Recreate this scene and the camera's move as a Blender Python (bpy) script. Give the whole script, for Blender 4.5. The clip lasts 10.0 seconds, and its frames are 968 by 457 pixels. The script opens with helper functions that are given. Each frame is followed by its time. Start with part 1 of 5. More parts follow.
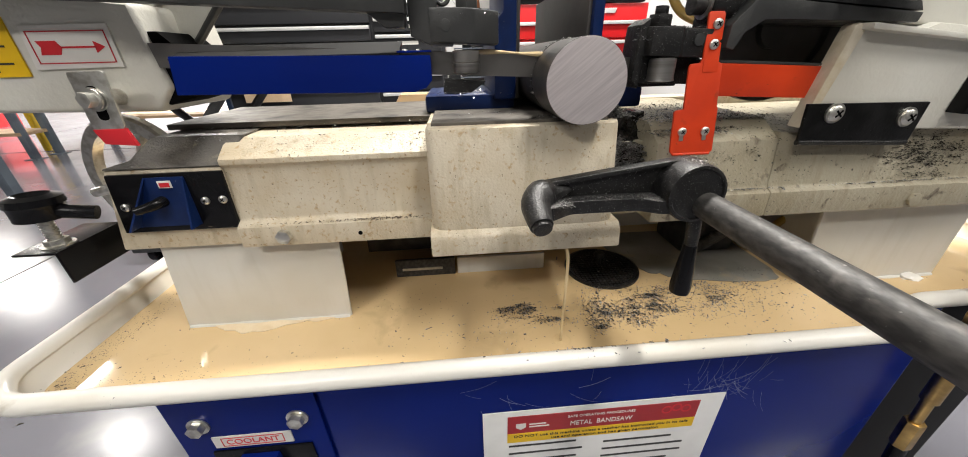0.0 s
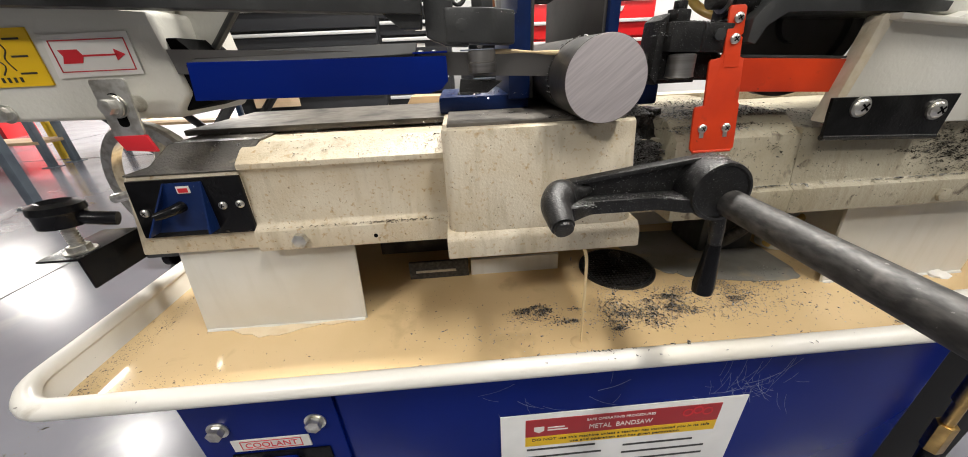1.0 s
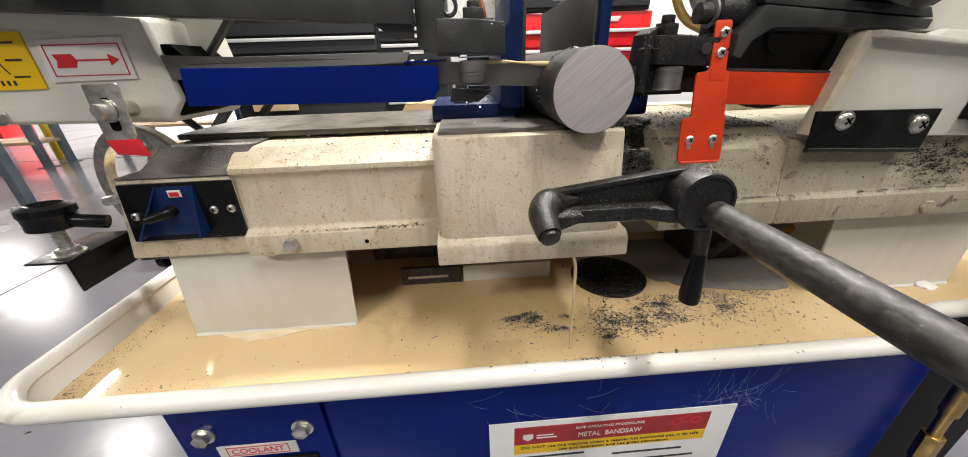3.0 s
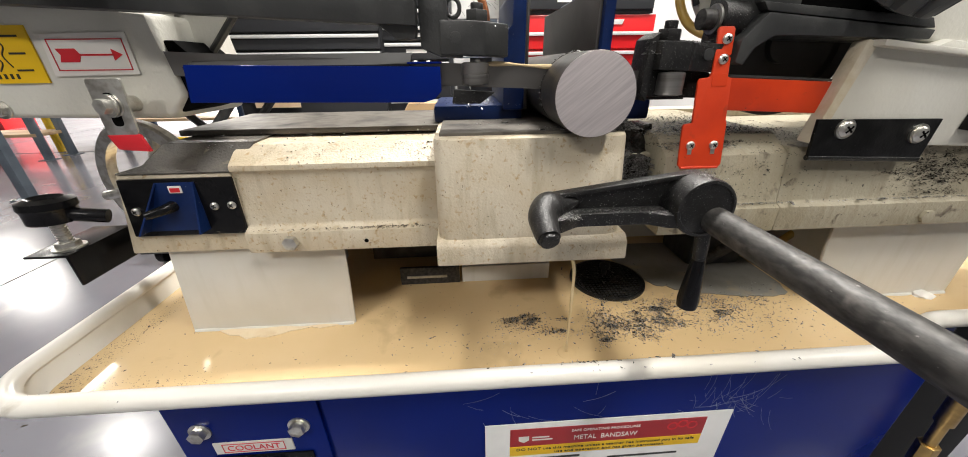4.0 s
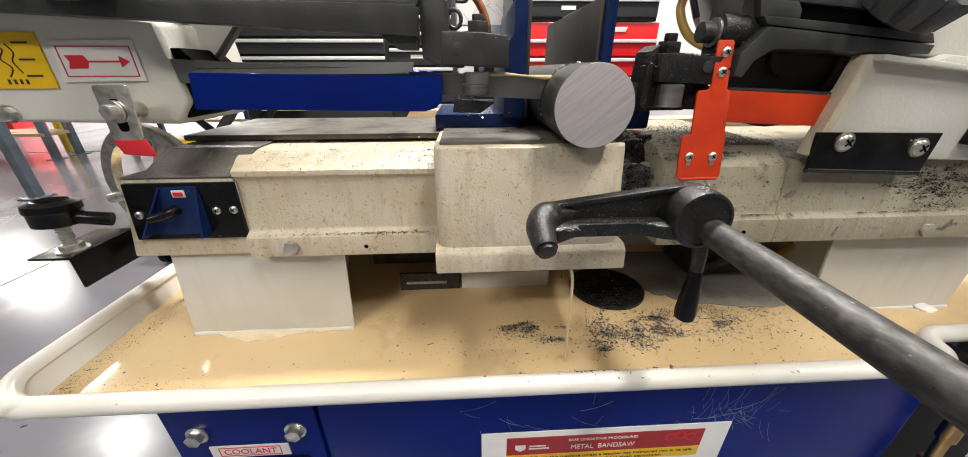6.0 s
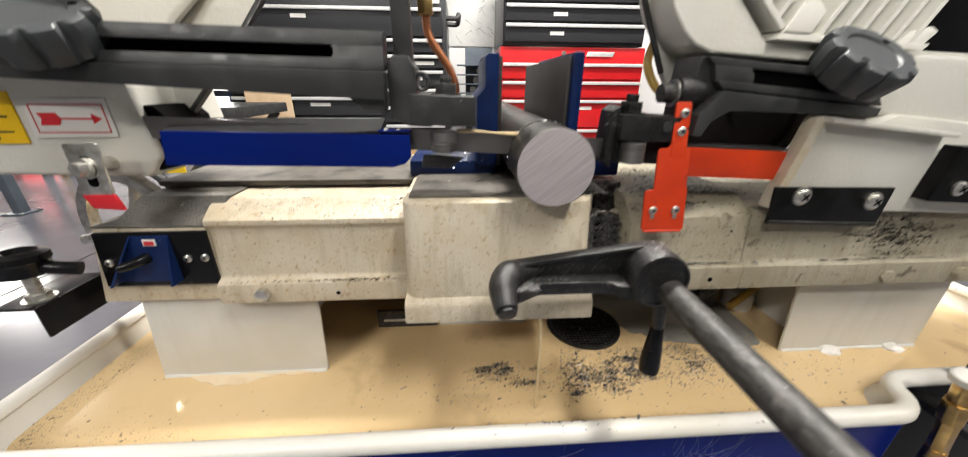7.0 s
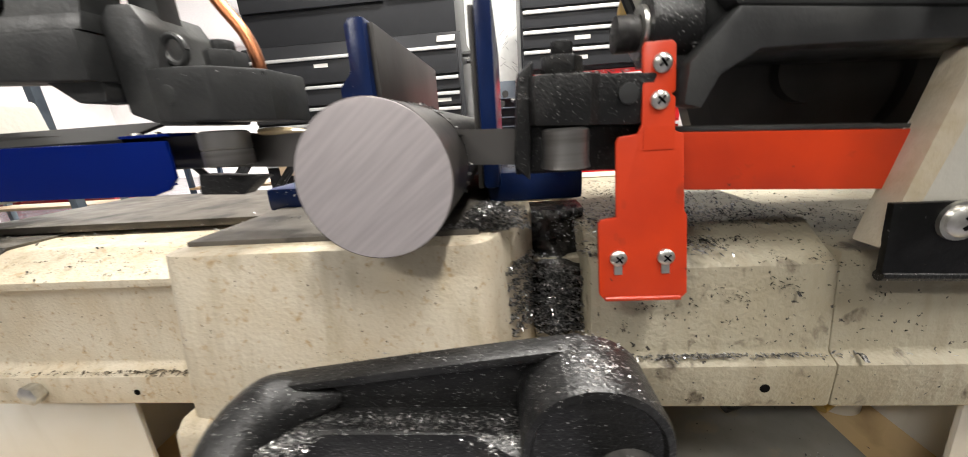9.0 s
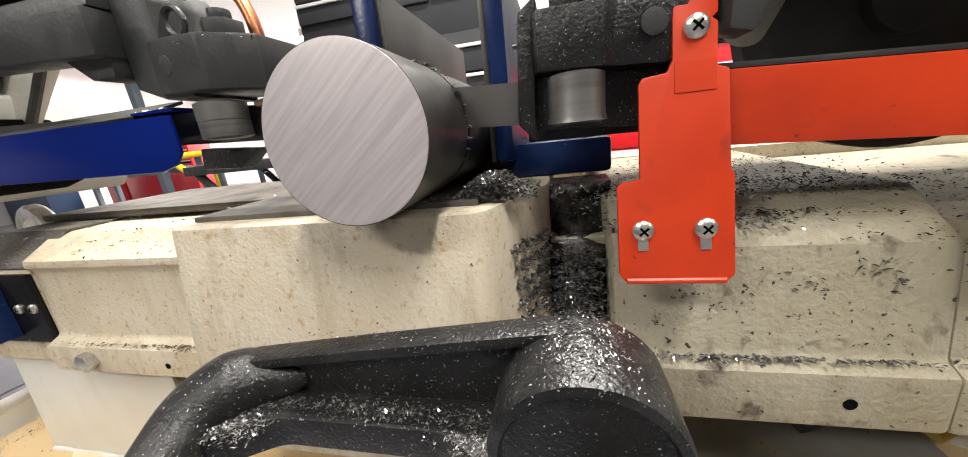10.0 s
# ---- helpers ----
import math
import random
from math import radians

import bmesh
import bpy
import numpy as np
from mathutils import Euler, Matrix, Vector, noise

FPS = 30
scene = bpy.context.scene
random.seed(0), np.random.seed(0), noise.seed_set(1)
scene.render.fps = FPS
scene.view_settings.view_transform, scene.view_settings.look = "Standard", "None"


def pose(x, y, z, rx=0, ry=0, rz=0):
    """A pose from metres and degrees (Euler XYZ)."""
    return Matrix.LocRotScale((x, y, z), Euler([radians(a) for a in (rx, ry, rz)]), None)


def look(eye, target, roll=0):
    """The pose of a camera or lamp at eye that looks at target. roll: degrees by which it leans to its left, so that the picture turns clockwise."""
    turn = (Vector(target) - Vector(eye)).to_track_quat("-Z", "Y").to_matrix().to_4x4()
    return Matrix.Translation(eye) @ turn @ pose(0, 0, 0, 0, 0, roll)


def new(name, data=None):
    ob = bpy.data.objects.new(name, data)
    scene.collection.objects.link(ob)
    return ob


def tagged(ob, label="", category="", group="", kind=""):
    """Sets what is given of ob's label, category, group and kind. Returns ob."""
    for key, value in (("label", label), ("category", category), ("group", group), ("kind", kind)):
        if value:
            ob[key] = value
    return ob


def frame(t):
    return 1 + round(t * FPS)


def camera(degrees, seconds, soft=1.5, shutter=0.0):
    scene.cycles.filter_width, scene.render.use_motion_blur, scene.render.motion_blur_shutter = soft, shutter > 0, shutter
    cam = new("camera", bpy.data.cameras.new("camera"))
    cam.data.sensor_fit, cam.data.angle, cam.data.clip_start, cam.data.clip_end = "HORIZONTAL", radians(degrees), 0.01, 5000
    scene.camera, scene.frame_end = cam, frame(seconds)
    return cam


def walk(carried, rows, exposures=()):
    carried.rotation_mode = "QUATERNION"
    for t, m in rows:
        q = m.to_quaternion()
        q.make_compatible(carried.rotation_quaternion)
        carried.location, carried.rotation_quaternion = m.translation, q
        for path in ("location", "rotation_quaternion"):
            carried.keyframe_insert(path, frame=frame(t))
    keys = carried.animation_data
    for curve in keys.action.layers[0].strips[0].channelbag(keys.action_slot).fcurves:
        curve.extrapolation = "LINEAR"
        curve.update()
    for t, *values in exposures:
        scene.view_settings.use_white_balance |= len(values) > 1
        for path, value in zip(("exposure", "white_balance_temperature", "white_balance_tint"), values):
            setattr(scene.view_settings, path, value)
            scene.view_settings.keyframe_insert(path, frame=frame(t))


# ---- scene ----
cam = camera(108.8, 10.0, soft=0.9, shutter=0.4)
PATH = [
    (0, (-0.012, 0.051, 0.78), (0.114, 1.838, -0.109), -1.5),
    (0.5, (-0.013, 0.052, 0.78), (0.085, 1.85, -0.09), -1.7),
    (1, (-0.022, 0.055, 0.779), (0.067, 1.848, -0.103), -2.7),
    (1.5, (-0.022, 0.055, 0.78), (0.069, 1.855, -0.088), -2.2),
    (2, (-0.02, 0.054, 0.78), (0.075, 1.853, -0.088), -2.1),
    (2.5, (-0.015, 0.053, 0.781), (0.087, 1.858, -0.075), -2.2),
    (4, (-0.014, 0.053, 0.783), (0.091, 1.859, -0.071), -0.8),
    (4.5, (-0.015, 0.053, 0.786), (0.091, 1.857, -0.069), -0.6),
    (5, (-0.007, 0.05, 0.786), (0.101, 1.853, -0.071), -0.7),
    (6.5, (-0.012, 0.054, 0.791), (0.076, 1.875, -0.031), -0.0),
    (6.7, (-0.005, 0.055, 0.796), (0.08, 1.879, -0.02), -0.1),
    (7, (0.016, 0.062, 0.826), (0.139, 1.903, 0.055), 0.4),
    (7.2, (0.034, 0.061, 0.846), (0.15, 1.91, 0.091), 0.8),
    (7.5, (0.042, 0.054, 0.836), (0.177, 1.89, 0.055), 1.4),
    (7.8, (0.036, 0.063, 0.836), (0.14, 1.912, 0.079), 1.1),
    (8, (0.045, 0.091, 0.856), (0.166, 1.96, 0.153), 1.8),
    (8.2, (0.065, 0.133, 0.86), (0.234, 2.013, 0.198), 2.9),
    (8.5, (0.076, 0.171, 0.81), (0.072, 2.092, 0.251), -1.8),
    (8.7, (0.102, 0.201, 0.794), (-0.063, 2.083, 0.137), -3.1),
    (9, (0.154, 0.21, 0.778), (-0.007, 2.123, 0.218), -3.9),
    (9.2, (0.163, 0.224, 0.767), (-0.177, 2.112, 0.201), -5.4),
    (9.5, (0.174, 0.232, 0.757), (-0.257, 2.095, 0.169), -5.1),
    (10, (0.175, 0.232, 0.756), (-0.269, 2.106, 0.215), -6.3),
]
walk(cam, [(t, look(eye, target, roll)) for t, eye, target, roll in PATH], [(0.0, 0.35), (6.5, 0.38), (8.5, 0.43), (10.0, 0.72)])

TAU = 2 * math.pi
rnd = random.Random(7)

# ---- light ----
world = bpy.data.worlds.new("world")
scene.world = world
world.use_nodes = True
world.node_tree.nodes["Background"].inputs[0].default_value = (0.9, 0.95, 1.0, 1)
world.node_tree.nodes["Background"].inputs[1].default_value = 0.03
# First three placed from shadows and reflections; the other four are added fill.
LAMPS = [(0.75, -0.60, 2.85, 0.16, 1.2, 33), (-3.72, 2.7, 2.85, 0.3, 0.3, 18), (-8.4, 6.15, 2.85, 0.8, 0.6, 85),
         (0.4, 1.15, 2.85, 1.2, 0.3, 95), (3.2, -0.8, 2.85, 1.2, 0.3, 12), (-1.6, -1.8, 2.85, 1.2, 0.3, 38), (-4.0, 7.2, 2.85, 1.2, 0.6, 560)]
for x, y, z, sx, sy, watts in LAMPS:
    d = bpy.data.lights.new("panel_lamp", "AREA")
    d.shape, d.size, d.size_y, d.energy, d.color = "RECTANGLE", sx, sy, watts, (1.0, 0.96, 0.9)
    new("panel_lamp", d).matrix_world = pose(x, y, z - 0.03)


# ---- materials ----
def mat(name, base, rough=0.5, metal=0.0, other=None, scale=8.0, mix=(0.45, 0.65), bump=0.0, bump_scale=200.0, spots=None, spot_scale=150.0, spot_cut=0.7,
        stain=None, stain_scale=12.0, stain_cut=(0.55, 0.75), stretch=(1, 1, 1), bump_depth=0.001, streak=None, coat=0.0, rough2=None, spec=0.5, glow=None, glow_power=0.0, per=0.0):
    m = bpy.data.materials.new(name)
    m.use_nodes = True
    nt = m.node_tree
    N, L = nt.nodes, nt.links
    p = N["Principled BSDF"]
    p.inputs["Roughness"].default_value, p.inputs["Metallic"].default_value = rough, metal
    p.inputs["Specular IOR Level"].default_value = spec
    p.inputs["Coat Weight"].default_value = coat
    p.inputs["Coat Roughness"].default_value = 0.12
    geo = N.new("ShaderNodeNewGeometry")
    mp = N.new("ShaderNodeMapping")
    mp.inputs["Scale"].default_value = stretch
    L.new(geo.outputs["Position"], mp.inputs["Vector"])

    def ramp(sc, lo, hi, detail=6.0, dist=0.0, down=False):
        n = N.new("ShaderNodeTexNoise")
        n.inputs["Scale"].default_value, n.inputs["Detail"].default_value, n.inputs["Distortion"].default_value = sc, detail, dist
        if down:
            mq = N.new("ShaderNodeMapping")
            mq.inputs["Scale"].default_value = (1, 1, 0.12)
            L.new(geo.outputs["Position"], mq.inputs["Vector"])
        L.new((mq if down else mp).outputs[0], n.inputs["Vector"])
        r = N.new("ShaderNodeMapRange")
        r.inputs[1].default_value, r.inputs[2].default_value = lo, hi
        L.new(n.outputs["Fac"], r.inputs[0])
        return r.outputs[0]

    def blend(fac, a, b):
        x = N.new("ShaderNodeMix")
        x.data_type = "RGBA"
        L.new(fac, x.inputs[0])
        if isinstance(a, tuple):
            x.inputs[6].default_value = (*a, 1)
        else:
            L.new(a, x.inputs[6])
        x.inputs[7].default_value = (*b, 1)
        return x.outputs[2]
    col = base
    if other:
        col = blend(ramp(scale, *mix), col, other)
    if streak:
        col = blend(ramp(85.0, 0.52, 0.80, detail=4.0, down=True), col, streak)
    if stain:
        col = blend(ramp(stain_scale, *stain_cut, detail=9.0, dist=0.4), col, stain)
    if spots:
        col = blend(ramp(spot_scale, spot_cut, spot_cut + 0.04, detail=5.0), col, spots)
    if isinstance(col, tuple):
        col = blend(ramp(30.0, 0.3, 0.8), col, tuple(c * 0.88 for c in col))
    if per:
        info = N.new("ShaderNodeObjectInfo")
        hs = N.new("ShaderNodeHueSaturation")
        r = N.new("ShaderNodeMapRange")
        r.inputs[3].default_value, r.inputs[4].default_value = 1 - per, 1 + per
        L.new(info.outputs["Random"], r.inputs[0])
        L.new(r.outputs[0], hs.inputs["Value"])
        L.new(col, hs.inputs["Color"])
        col = hs.outputs[0]
    L.new(col, p.inputs["Base Color"])
    if rough2 is not None:
        r = N.new("ShaderNodeMapRange")
        r.inputs[3].default_value, r.inputs[4].default_value = rough, rough2
        L.new(ramp(scale * 2.3, 0.35, 0.7), r.inputs[0])
        L.new(r.outputs[0], p.inputs["Roughness"])
    if bump:
        n = N.new("ShaderNodeTexNoise")
        n.inputs["Scale"].default_value, n.inputs["Detail"].default_value = bump_scale, 3.0
        L.new(mp.outputs[0], n.inputs["Vector"])
        b = N.new("ShaderNodeBump")
        b.inputs["Strength"].default_value, b.inputs["Distance"].default_value = bump, bump_depth
        L.new(n.outputs["Fac"], b.inputs["Height"])
        L.new(b.outputs[0], p.inputs["Normal"])
    if glow:
        p.inputs["Emission Color"].default_value = (*glow, 1)
        p.inputs["Emission Strength"].default_value = glow_power
    return m


CREAM = mat("cream_cast_paint", (0.60, 0.535, 0.415), 0.47, other=(0.53, 0.445, 0.31), scale=22, mix=(0.42, 0.70), bump=0.32, bump_scale=440, bump_depth=0.0022, stain=(0.40, 0.27, 0.13), stain_scale=210,
            stain_cut=(0.57, 0.76), spots=(0.07, 0.05, 0.035), spot_scale=420, spot_cut=0.68, streak=(0.40, 0.335, 0.22))
# Grimy cream; its base is also darkened for shade from the head above.
CREAM_DIRTY_SHADED = mat("grimy_shaded_cast_paint", (0.365, 0.33, 0.245), 0.5, other=(0.30, 0.26, 0.175), scale=14, mix=(0.45, 0.7), bump=0.5, bump_scale=300, bump_depth=0.0022, stain=(0.08, 0.06, 0.04), stain_scale=60,
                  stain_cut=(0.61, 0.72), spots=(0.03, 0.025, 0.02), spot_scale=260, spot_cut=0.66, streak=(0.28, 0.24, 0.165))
HEADPAINT = mat("light_grey_head_paint", (0.62, 0.61, 0.55), 0.42, other=(0.56, 0.54, 0.47), scale=6, bump=0.4, bump_scale=230, bump_depth=0.0014, spots=(0.3, 0.26, 0.2), spot_scale=90, spot_cut=0.76)
EDGE = mat("worn_cream_edge", (0.62, 0.56, 0.44), 0.55, other=(0.50, 0.42, 0.28), scale=40, bump=0.7, bump_scale=300)
SHEET = mat("white_painted_sheet", (0.66, 0.65, 0.61), 0.4, streak=(0.60, 0.585, 0.53), other=(0.60, 0.58, 0.52), scale=7, bump=0.08, bump_scale=90, spots=(0.2, 0.16, 0.1), spot_scale=70, spot_cut=0.77)
ENAMEL = mat("white_tray_enamel", (0.76, 0.74, 0.68), 0.3, other=(0.68, 0.65, 0.57), scale=9, bump=0.1, bump_scale=120, spots=(0.08, 0.07, 0.06), spot_scale=130, spot_cut=0.74, stain=(0.35, 0.30, 0.22),
             stain_scale=20, stain_cut=(0.68, 0.8))
COOLANT = mat("milky_tan_coolant", (0.70, 0.52, 0.29), 0.035, other=(0.62, 0.45, 0.235), scale=6, mix=(0.35, 0.7), stain=(0.36, 0.26, 0.14), stain_scale=14, stain_cut=(0.60, 0.82), bump=0.02, bump_scale=18,
              spots=(0.12, 0.1, 0.08), spot_scale=95, spot_cut=0.76, coat=0.3)
STREAM = mat("pouring_coolant", (0.74, 0.58, 0.34), 0.08, coat=0.6)
DRIED = mat("dried_coolant_crust", (0.72, 0.60, 0.42), 0.5, other=(0.66, 0.52, 0.33), scale=40, bump=0.4, bump_scale=300)
BLUE = mat("gloss_blue_paint", (0.002, 0.013, 0.150), 0.2, other=(0.002, 0.009, 0.100), scale=5, mix=(0.4, 0.7), spec=0.14, bump=0.04, bump_scale=60, spots=(0.09, 0.10, 0.16), spot_scale=420, spot_cut=0.78)
NAVY = mat("navy_cast_paint", (0.006, 0.020, 0.090), 0.28, other=(0.004, 0.013, 0.06), scale=25, spec=0.3, bump=0.2, bump_scale=300, spots=(0.25, 0.25, 0.25), spot_scale=260, spot_cut=0.72)
BLACK = mat("black_cast_paint", (0.030, 0.031, 0.031), 0.32, other=(0.050, 0.051, 0.049), scale=30, bump=0.2, bump_scale=420, rough2=0.6, spec=0.5)
OILY = mat("oily_black_iron", (0.008, 0.008, 0.008), 0.30, other=(0.020, 0.0195, 0.019), scale=90, mix=(0.5, 0.7), bump=0.5, bump_scale=700, rough2=0.46, spec=0.42, spots=(0.40, 0.39, 0.38), spot_scale=1100, spot_cut=0.66)
PLASTIC = mat("black_plastic", (0.006, 0.006, 0.007), 0.25, bump=0.06, bump_scale=500, spec=0.2)
OILPLATE = mat("oily_black_plate", (0.005, 0.005, 0.005), 0.3, other=(0.011, 0.011, 0.011), scale=50, spec=0.15, bump=0.2, bump_scale=300, spots=(0.12, 0.12, 0.12), spot_scale=500, spot_cut=0.72)
KNOBGREY = mat("charcoal_knob_plastic", (0.045, 0.050, 0.053), 0.45, bump=0.15, bump_scale=400)
ORANGE = mat("orange_paint", (0.62, 0.046, 0.007), 0.38, other=(0.48, 0.032, 0.006), scale=24, mix=(0.40, 0.72), stain=(0.26, 0.03, 0.012), stain_scale=60, stain_cut=(0.64, 0.80), spots=(0.05, 0.025, 0.02), spot_scale=200, spot_cut=0.71, bump=0.05, bump_scale=80)
STEELDARK = mat("mill_scale_steel", (0.022, 0.021, 0.02), 0.36, 0.4, other=(0.07, 0.06, 0.055), scale=30, bump=0.1, bump_scale=200)
RODSTEEL = mat("worn_black_rod", (0.022, 0.021, 0.020), 0.46, 0.1, other=(0.066, 0.062, 0.058), scale=230, mix=(0.40, 0.68), rough2=0.66, spec=0.5, stretch=(1, 0.45, 1), stain=(0.11, 0.10, 0.092), stain_scale=110, stain_cut=(0.57, 0.76), bump=0.12, bump_scale=350, spots=(0.20, 0.19, 0.18), spot_scale=420, spot_cut=0.71)
JAWSTEEL = mat("dull_jaw_steel", (0.11, 0.105, 0.10), 0.45, 0.7, other=(0.075, 0.07, 0.068), scale=12, bump=0.08, bump_scale=200)
BLADE = mat("blade_steel", (0.22, 0.21, 0.20), 0.35, 0.9, other=(0.14, 0.135, 0.13), scale=9, stretch=(0.15, 1, 3))
ROLLER = mat("ground_roller_steel", (0.30, 0.29, 0.28), 0.38, 0.9, stretch=(0.3, 0.3, 6), other=(0.2, 0.19, 0.18), scale=30)
ZINC = mat("zinc_plated_steel", (0.66, 0.65, 0.61), 0.30, 0.9, other=(0.45, 0.43, 0.38), scale=120)
TABLESTEEL = mat("machined_bed_steel", (0.12, 0.108, 0.092), 0.52, 0.2, other=(0.065, 0.058, 0.05), scale=30, rough2=0.68, stain=(0.03, 0.028, 0.025), stain_scale=30, stain_cut=(0.58, 0.75), bump=0.1)
CHIP = mat("steel_chips", (0.09, 0.09, 0.09), 0.30, 0.8, other=(0.46, 0.45, 0.44), scale=500, mix=(0.46, 0.60))
SLUDGE = mat("wet_black_swarf", (0.014, 0.013, 0.012), 0.25, 0.2, other=(0.06, 0.055, 0.05), scale=120, bump=1.0, bump_scale=500)
WORN = mat("worn_bare_shoulder", (0.085, 0.078, 0.068), 0.4, 0.15, other=(0.15, 0.135, 0.11), scale=50, mix=(0.45, 0.75), bump=0.6, bump_scale=420, bump_depth=0.0016, stain=(0.36, 0.31, 0.22), stain_scale=70, stain_cut=(0.66, 0.80))
SHOAL = mat("wet_grey_tray_bottom", (0.30, 0.295, 0.27), 0.16, other=(0.22, 0.21, 0.185), scale=16, mix=(0.4, 0.7), stain=(0.42, 0.34, 0.22), stain_scale=22, stain_cut=(0.60, 0.78), bump=0.06, bump_scale=140, spots=(0.05, 0.05, 0.045), spot_scale=240, spot_cut=0.70)
BRASS = mat("brass", (0.62, 0.42, 0.16), 0.3, 1.0, other=(0.45, 0.30, 0.12), scale=60)
COPPER = mat("copper_tube", (0.52, 0.20, 0.09), 0.36, 1.0, other=(0.36, 0.15, 0.08), scale=60)
HOSE = mat("amber_hose", (0.55, 0.36, 0.08), 0.3, other=(0.45, 0.28, 0.07), scale=20, coat=0.3)
RED = mat("red_print", (0.60, 0.02, 0.03), 0.35)
DKRED = mat("dark_red_print", (0.36, 0.015, 0.02), 0.3)
YELLOW = mat("yellow_print", (0.80, 0.50, 0.01), 0.35)
PAPER = mat("white_label", (0.72, 0.70, 0.66), 0.4)
SIGNPAPER = mat("laminated_white_paper", (0.80, 0.80, 0.78), 0.15, coat=0.5)
INK = mat("dark_print", (0.02, 0.02, 0.02), 0.5)
CHESTBLACK = mat("black_chest_paint", (0.030, 0.031, 0.034), 0.33, bump=0.05, bump_scale=100, spec=0.3)
CHESTRED = mat("red_chest_paint", (0.55, 0.012, 0.015), 0.28, coat=0.3)
TRIM = mat("brushed_handle_trim", (0.75, 0.75, 0.74), 0.35, 0.4)
BENCHGREY = mat("blue_grey_bench_paint", (0.13, 0.16, 0.19), 0.4, other=(0.10, 0.12, 0.15), scale=10)
BENCHBLUE = mat("dark_blue_cabinet_paint", (0.02, 0.045, 0.10), 0.4)
WOOD = mat("pale_wood_top", (0.50, 0.36, 0.22), 0.5, other=(0.40, 0.27, 0.15), scale=14, stretch=(0.2, 3, 3))
PLYWOOD = mat("pale_board", (0.70, 0.52, 0.34), 0.6, other=(0.62, 0.45, 0.28), scale=20)
YELPAINT = mat("yellow_paint", (0.80, 0.55, 0.02), 0.4)
CONCRETE = mat("polished_concrete", (0.165, 0.165, 0.185), 0.15, other=(0.11, 0.11, 0.13), scale=1.6, mix=(0.3, 0.75), rough2=0.24, stain=(0.19, 0.187, 0.19), stain_scale=5, stain_cut=(0.58, 0.8), bump=0.03, bump_scale=60,
               spots=(0.08, 0.08, 0.08), spot_scale=22, spot_cut=0.77)
# Grey for walls out of view, chosen to dim bounce light and reflections.
UNSEENWALL = mat("unseen_wall_grey", (0.22, 0.22, 0.22), 0.7, other=(0.18, 0.18, 0.18), scale=1.5)
WALLPAINT = mat("white_block_wall", (0.80, 0.80, 0.79), 0.6, other=(0.74, 0.74, 0.73), scale=2.0, bump=0.1, bump_scale=40)
CEILPAINT = mat("ceiling_tile", (0.75, 0.75, 0.74), 0.8, bump=0.1, bump_scale=80)
DIFFUSER = mat("lamp_diffuser", (0.9, 0.9, 0.88), 0.4, glow=(1.0, 0.97, 0.92), glow_power=14.0)
MATTE = mat("matte_black_sheet", (0.009, 0.009, 0.009), 0.6, spec=0.2)
GRIME = mat("brown_grime_specks", (0.09, 0.07, 0.045), 0.5)
SCUFF = mat("scuffed_clear_paint", (0.20, 0.24, 0.34), 0.5)
# Flat black that paints in the shade of holes, recesses and slots.
HOLE_SHADE = mat("deep_shadow_black", (0.003, 0.003, 0.003), 0.8, spec=0.05)


def bar_face():
    """Sawn steel: fine curved saw lines in relief and tint."""
    m = mat("sawn_steel_face", (0.34, 0.315, 0.315), 0.46, 0.4)
    N, L = m.node_tree.nodes, m.node_tree.links
    p = N["Principled BSDF"]
    geo = N.new("ShaderNodeNewGeometry")
    mp = N.new("ShaderNodeMapping")
    mp.inputs["Rotation"].default_value = (0, radians(-52), 0)
    L.new(geo.outputs["Position"], mp.inputs["Vector"])
    mp2 = N.new("ShaderNodeMapping")
    mp2.inputs["Scale"].default_value = (1, 1, 0.05)
    L.new(mp.outputs[0], mp2.inputs["Vector"])
    n = N.new("ShaderNodeTexNoise")
    n.inputs["Scale"].default_value, n.inputs["Detail"].default_value = 620, 6
    L.new(mp2.outputs[0], n.inputs["Vector"])
    b = N.new("ShaderNodeBump")
    b.inputs["Strength"].default_value, b.inputs["Distance"].default_value = 0.25, 0.0003
    L.new(n.outputs["Fac"], b.inputs["Height"])
    L.new(b.outputs[0], p.inputs["Normal"])
    r = N.new("ShaderNodeMapRange")
    r.inputs[1].default_value, r.inputs[2].default_value = 0.3, 0.7
    L.new(n.outputs["Fac"], r.inputs[0])
    x = N.new("ShaderNodeMix")
    x.data_type = "RGBA"
    x.inputs[6].default_value, x.inputs[7].default_value = (0.47, 0.43, 0.435, 1), (0.61, 0.56, 0.56, 1)
    L.new(r.outputs[0], x.inputs[0])
    L.new(x.outputs[2], p.inputs["Base Color"])
    return m


SAWN = bar_face()


# ---- mesh helpers ----
def bevel(bm, w, seg=2, angle=25):
    if w > 0:
        es = [e for e in bm.edges if len(e.link_faces) == 2 and e.calc_face_angle(0) > radians(angle)]
        bmesh.ops.bevel(bm, geom=es, offset=w, segments=seg, affect="EDGES", profile=0.6, clamp_overlap=True)
    return bm


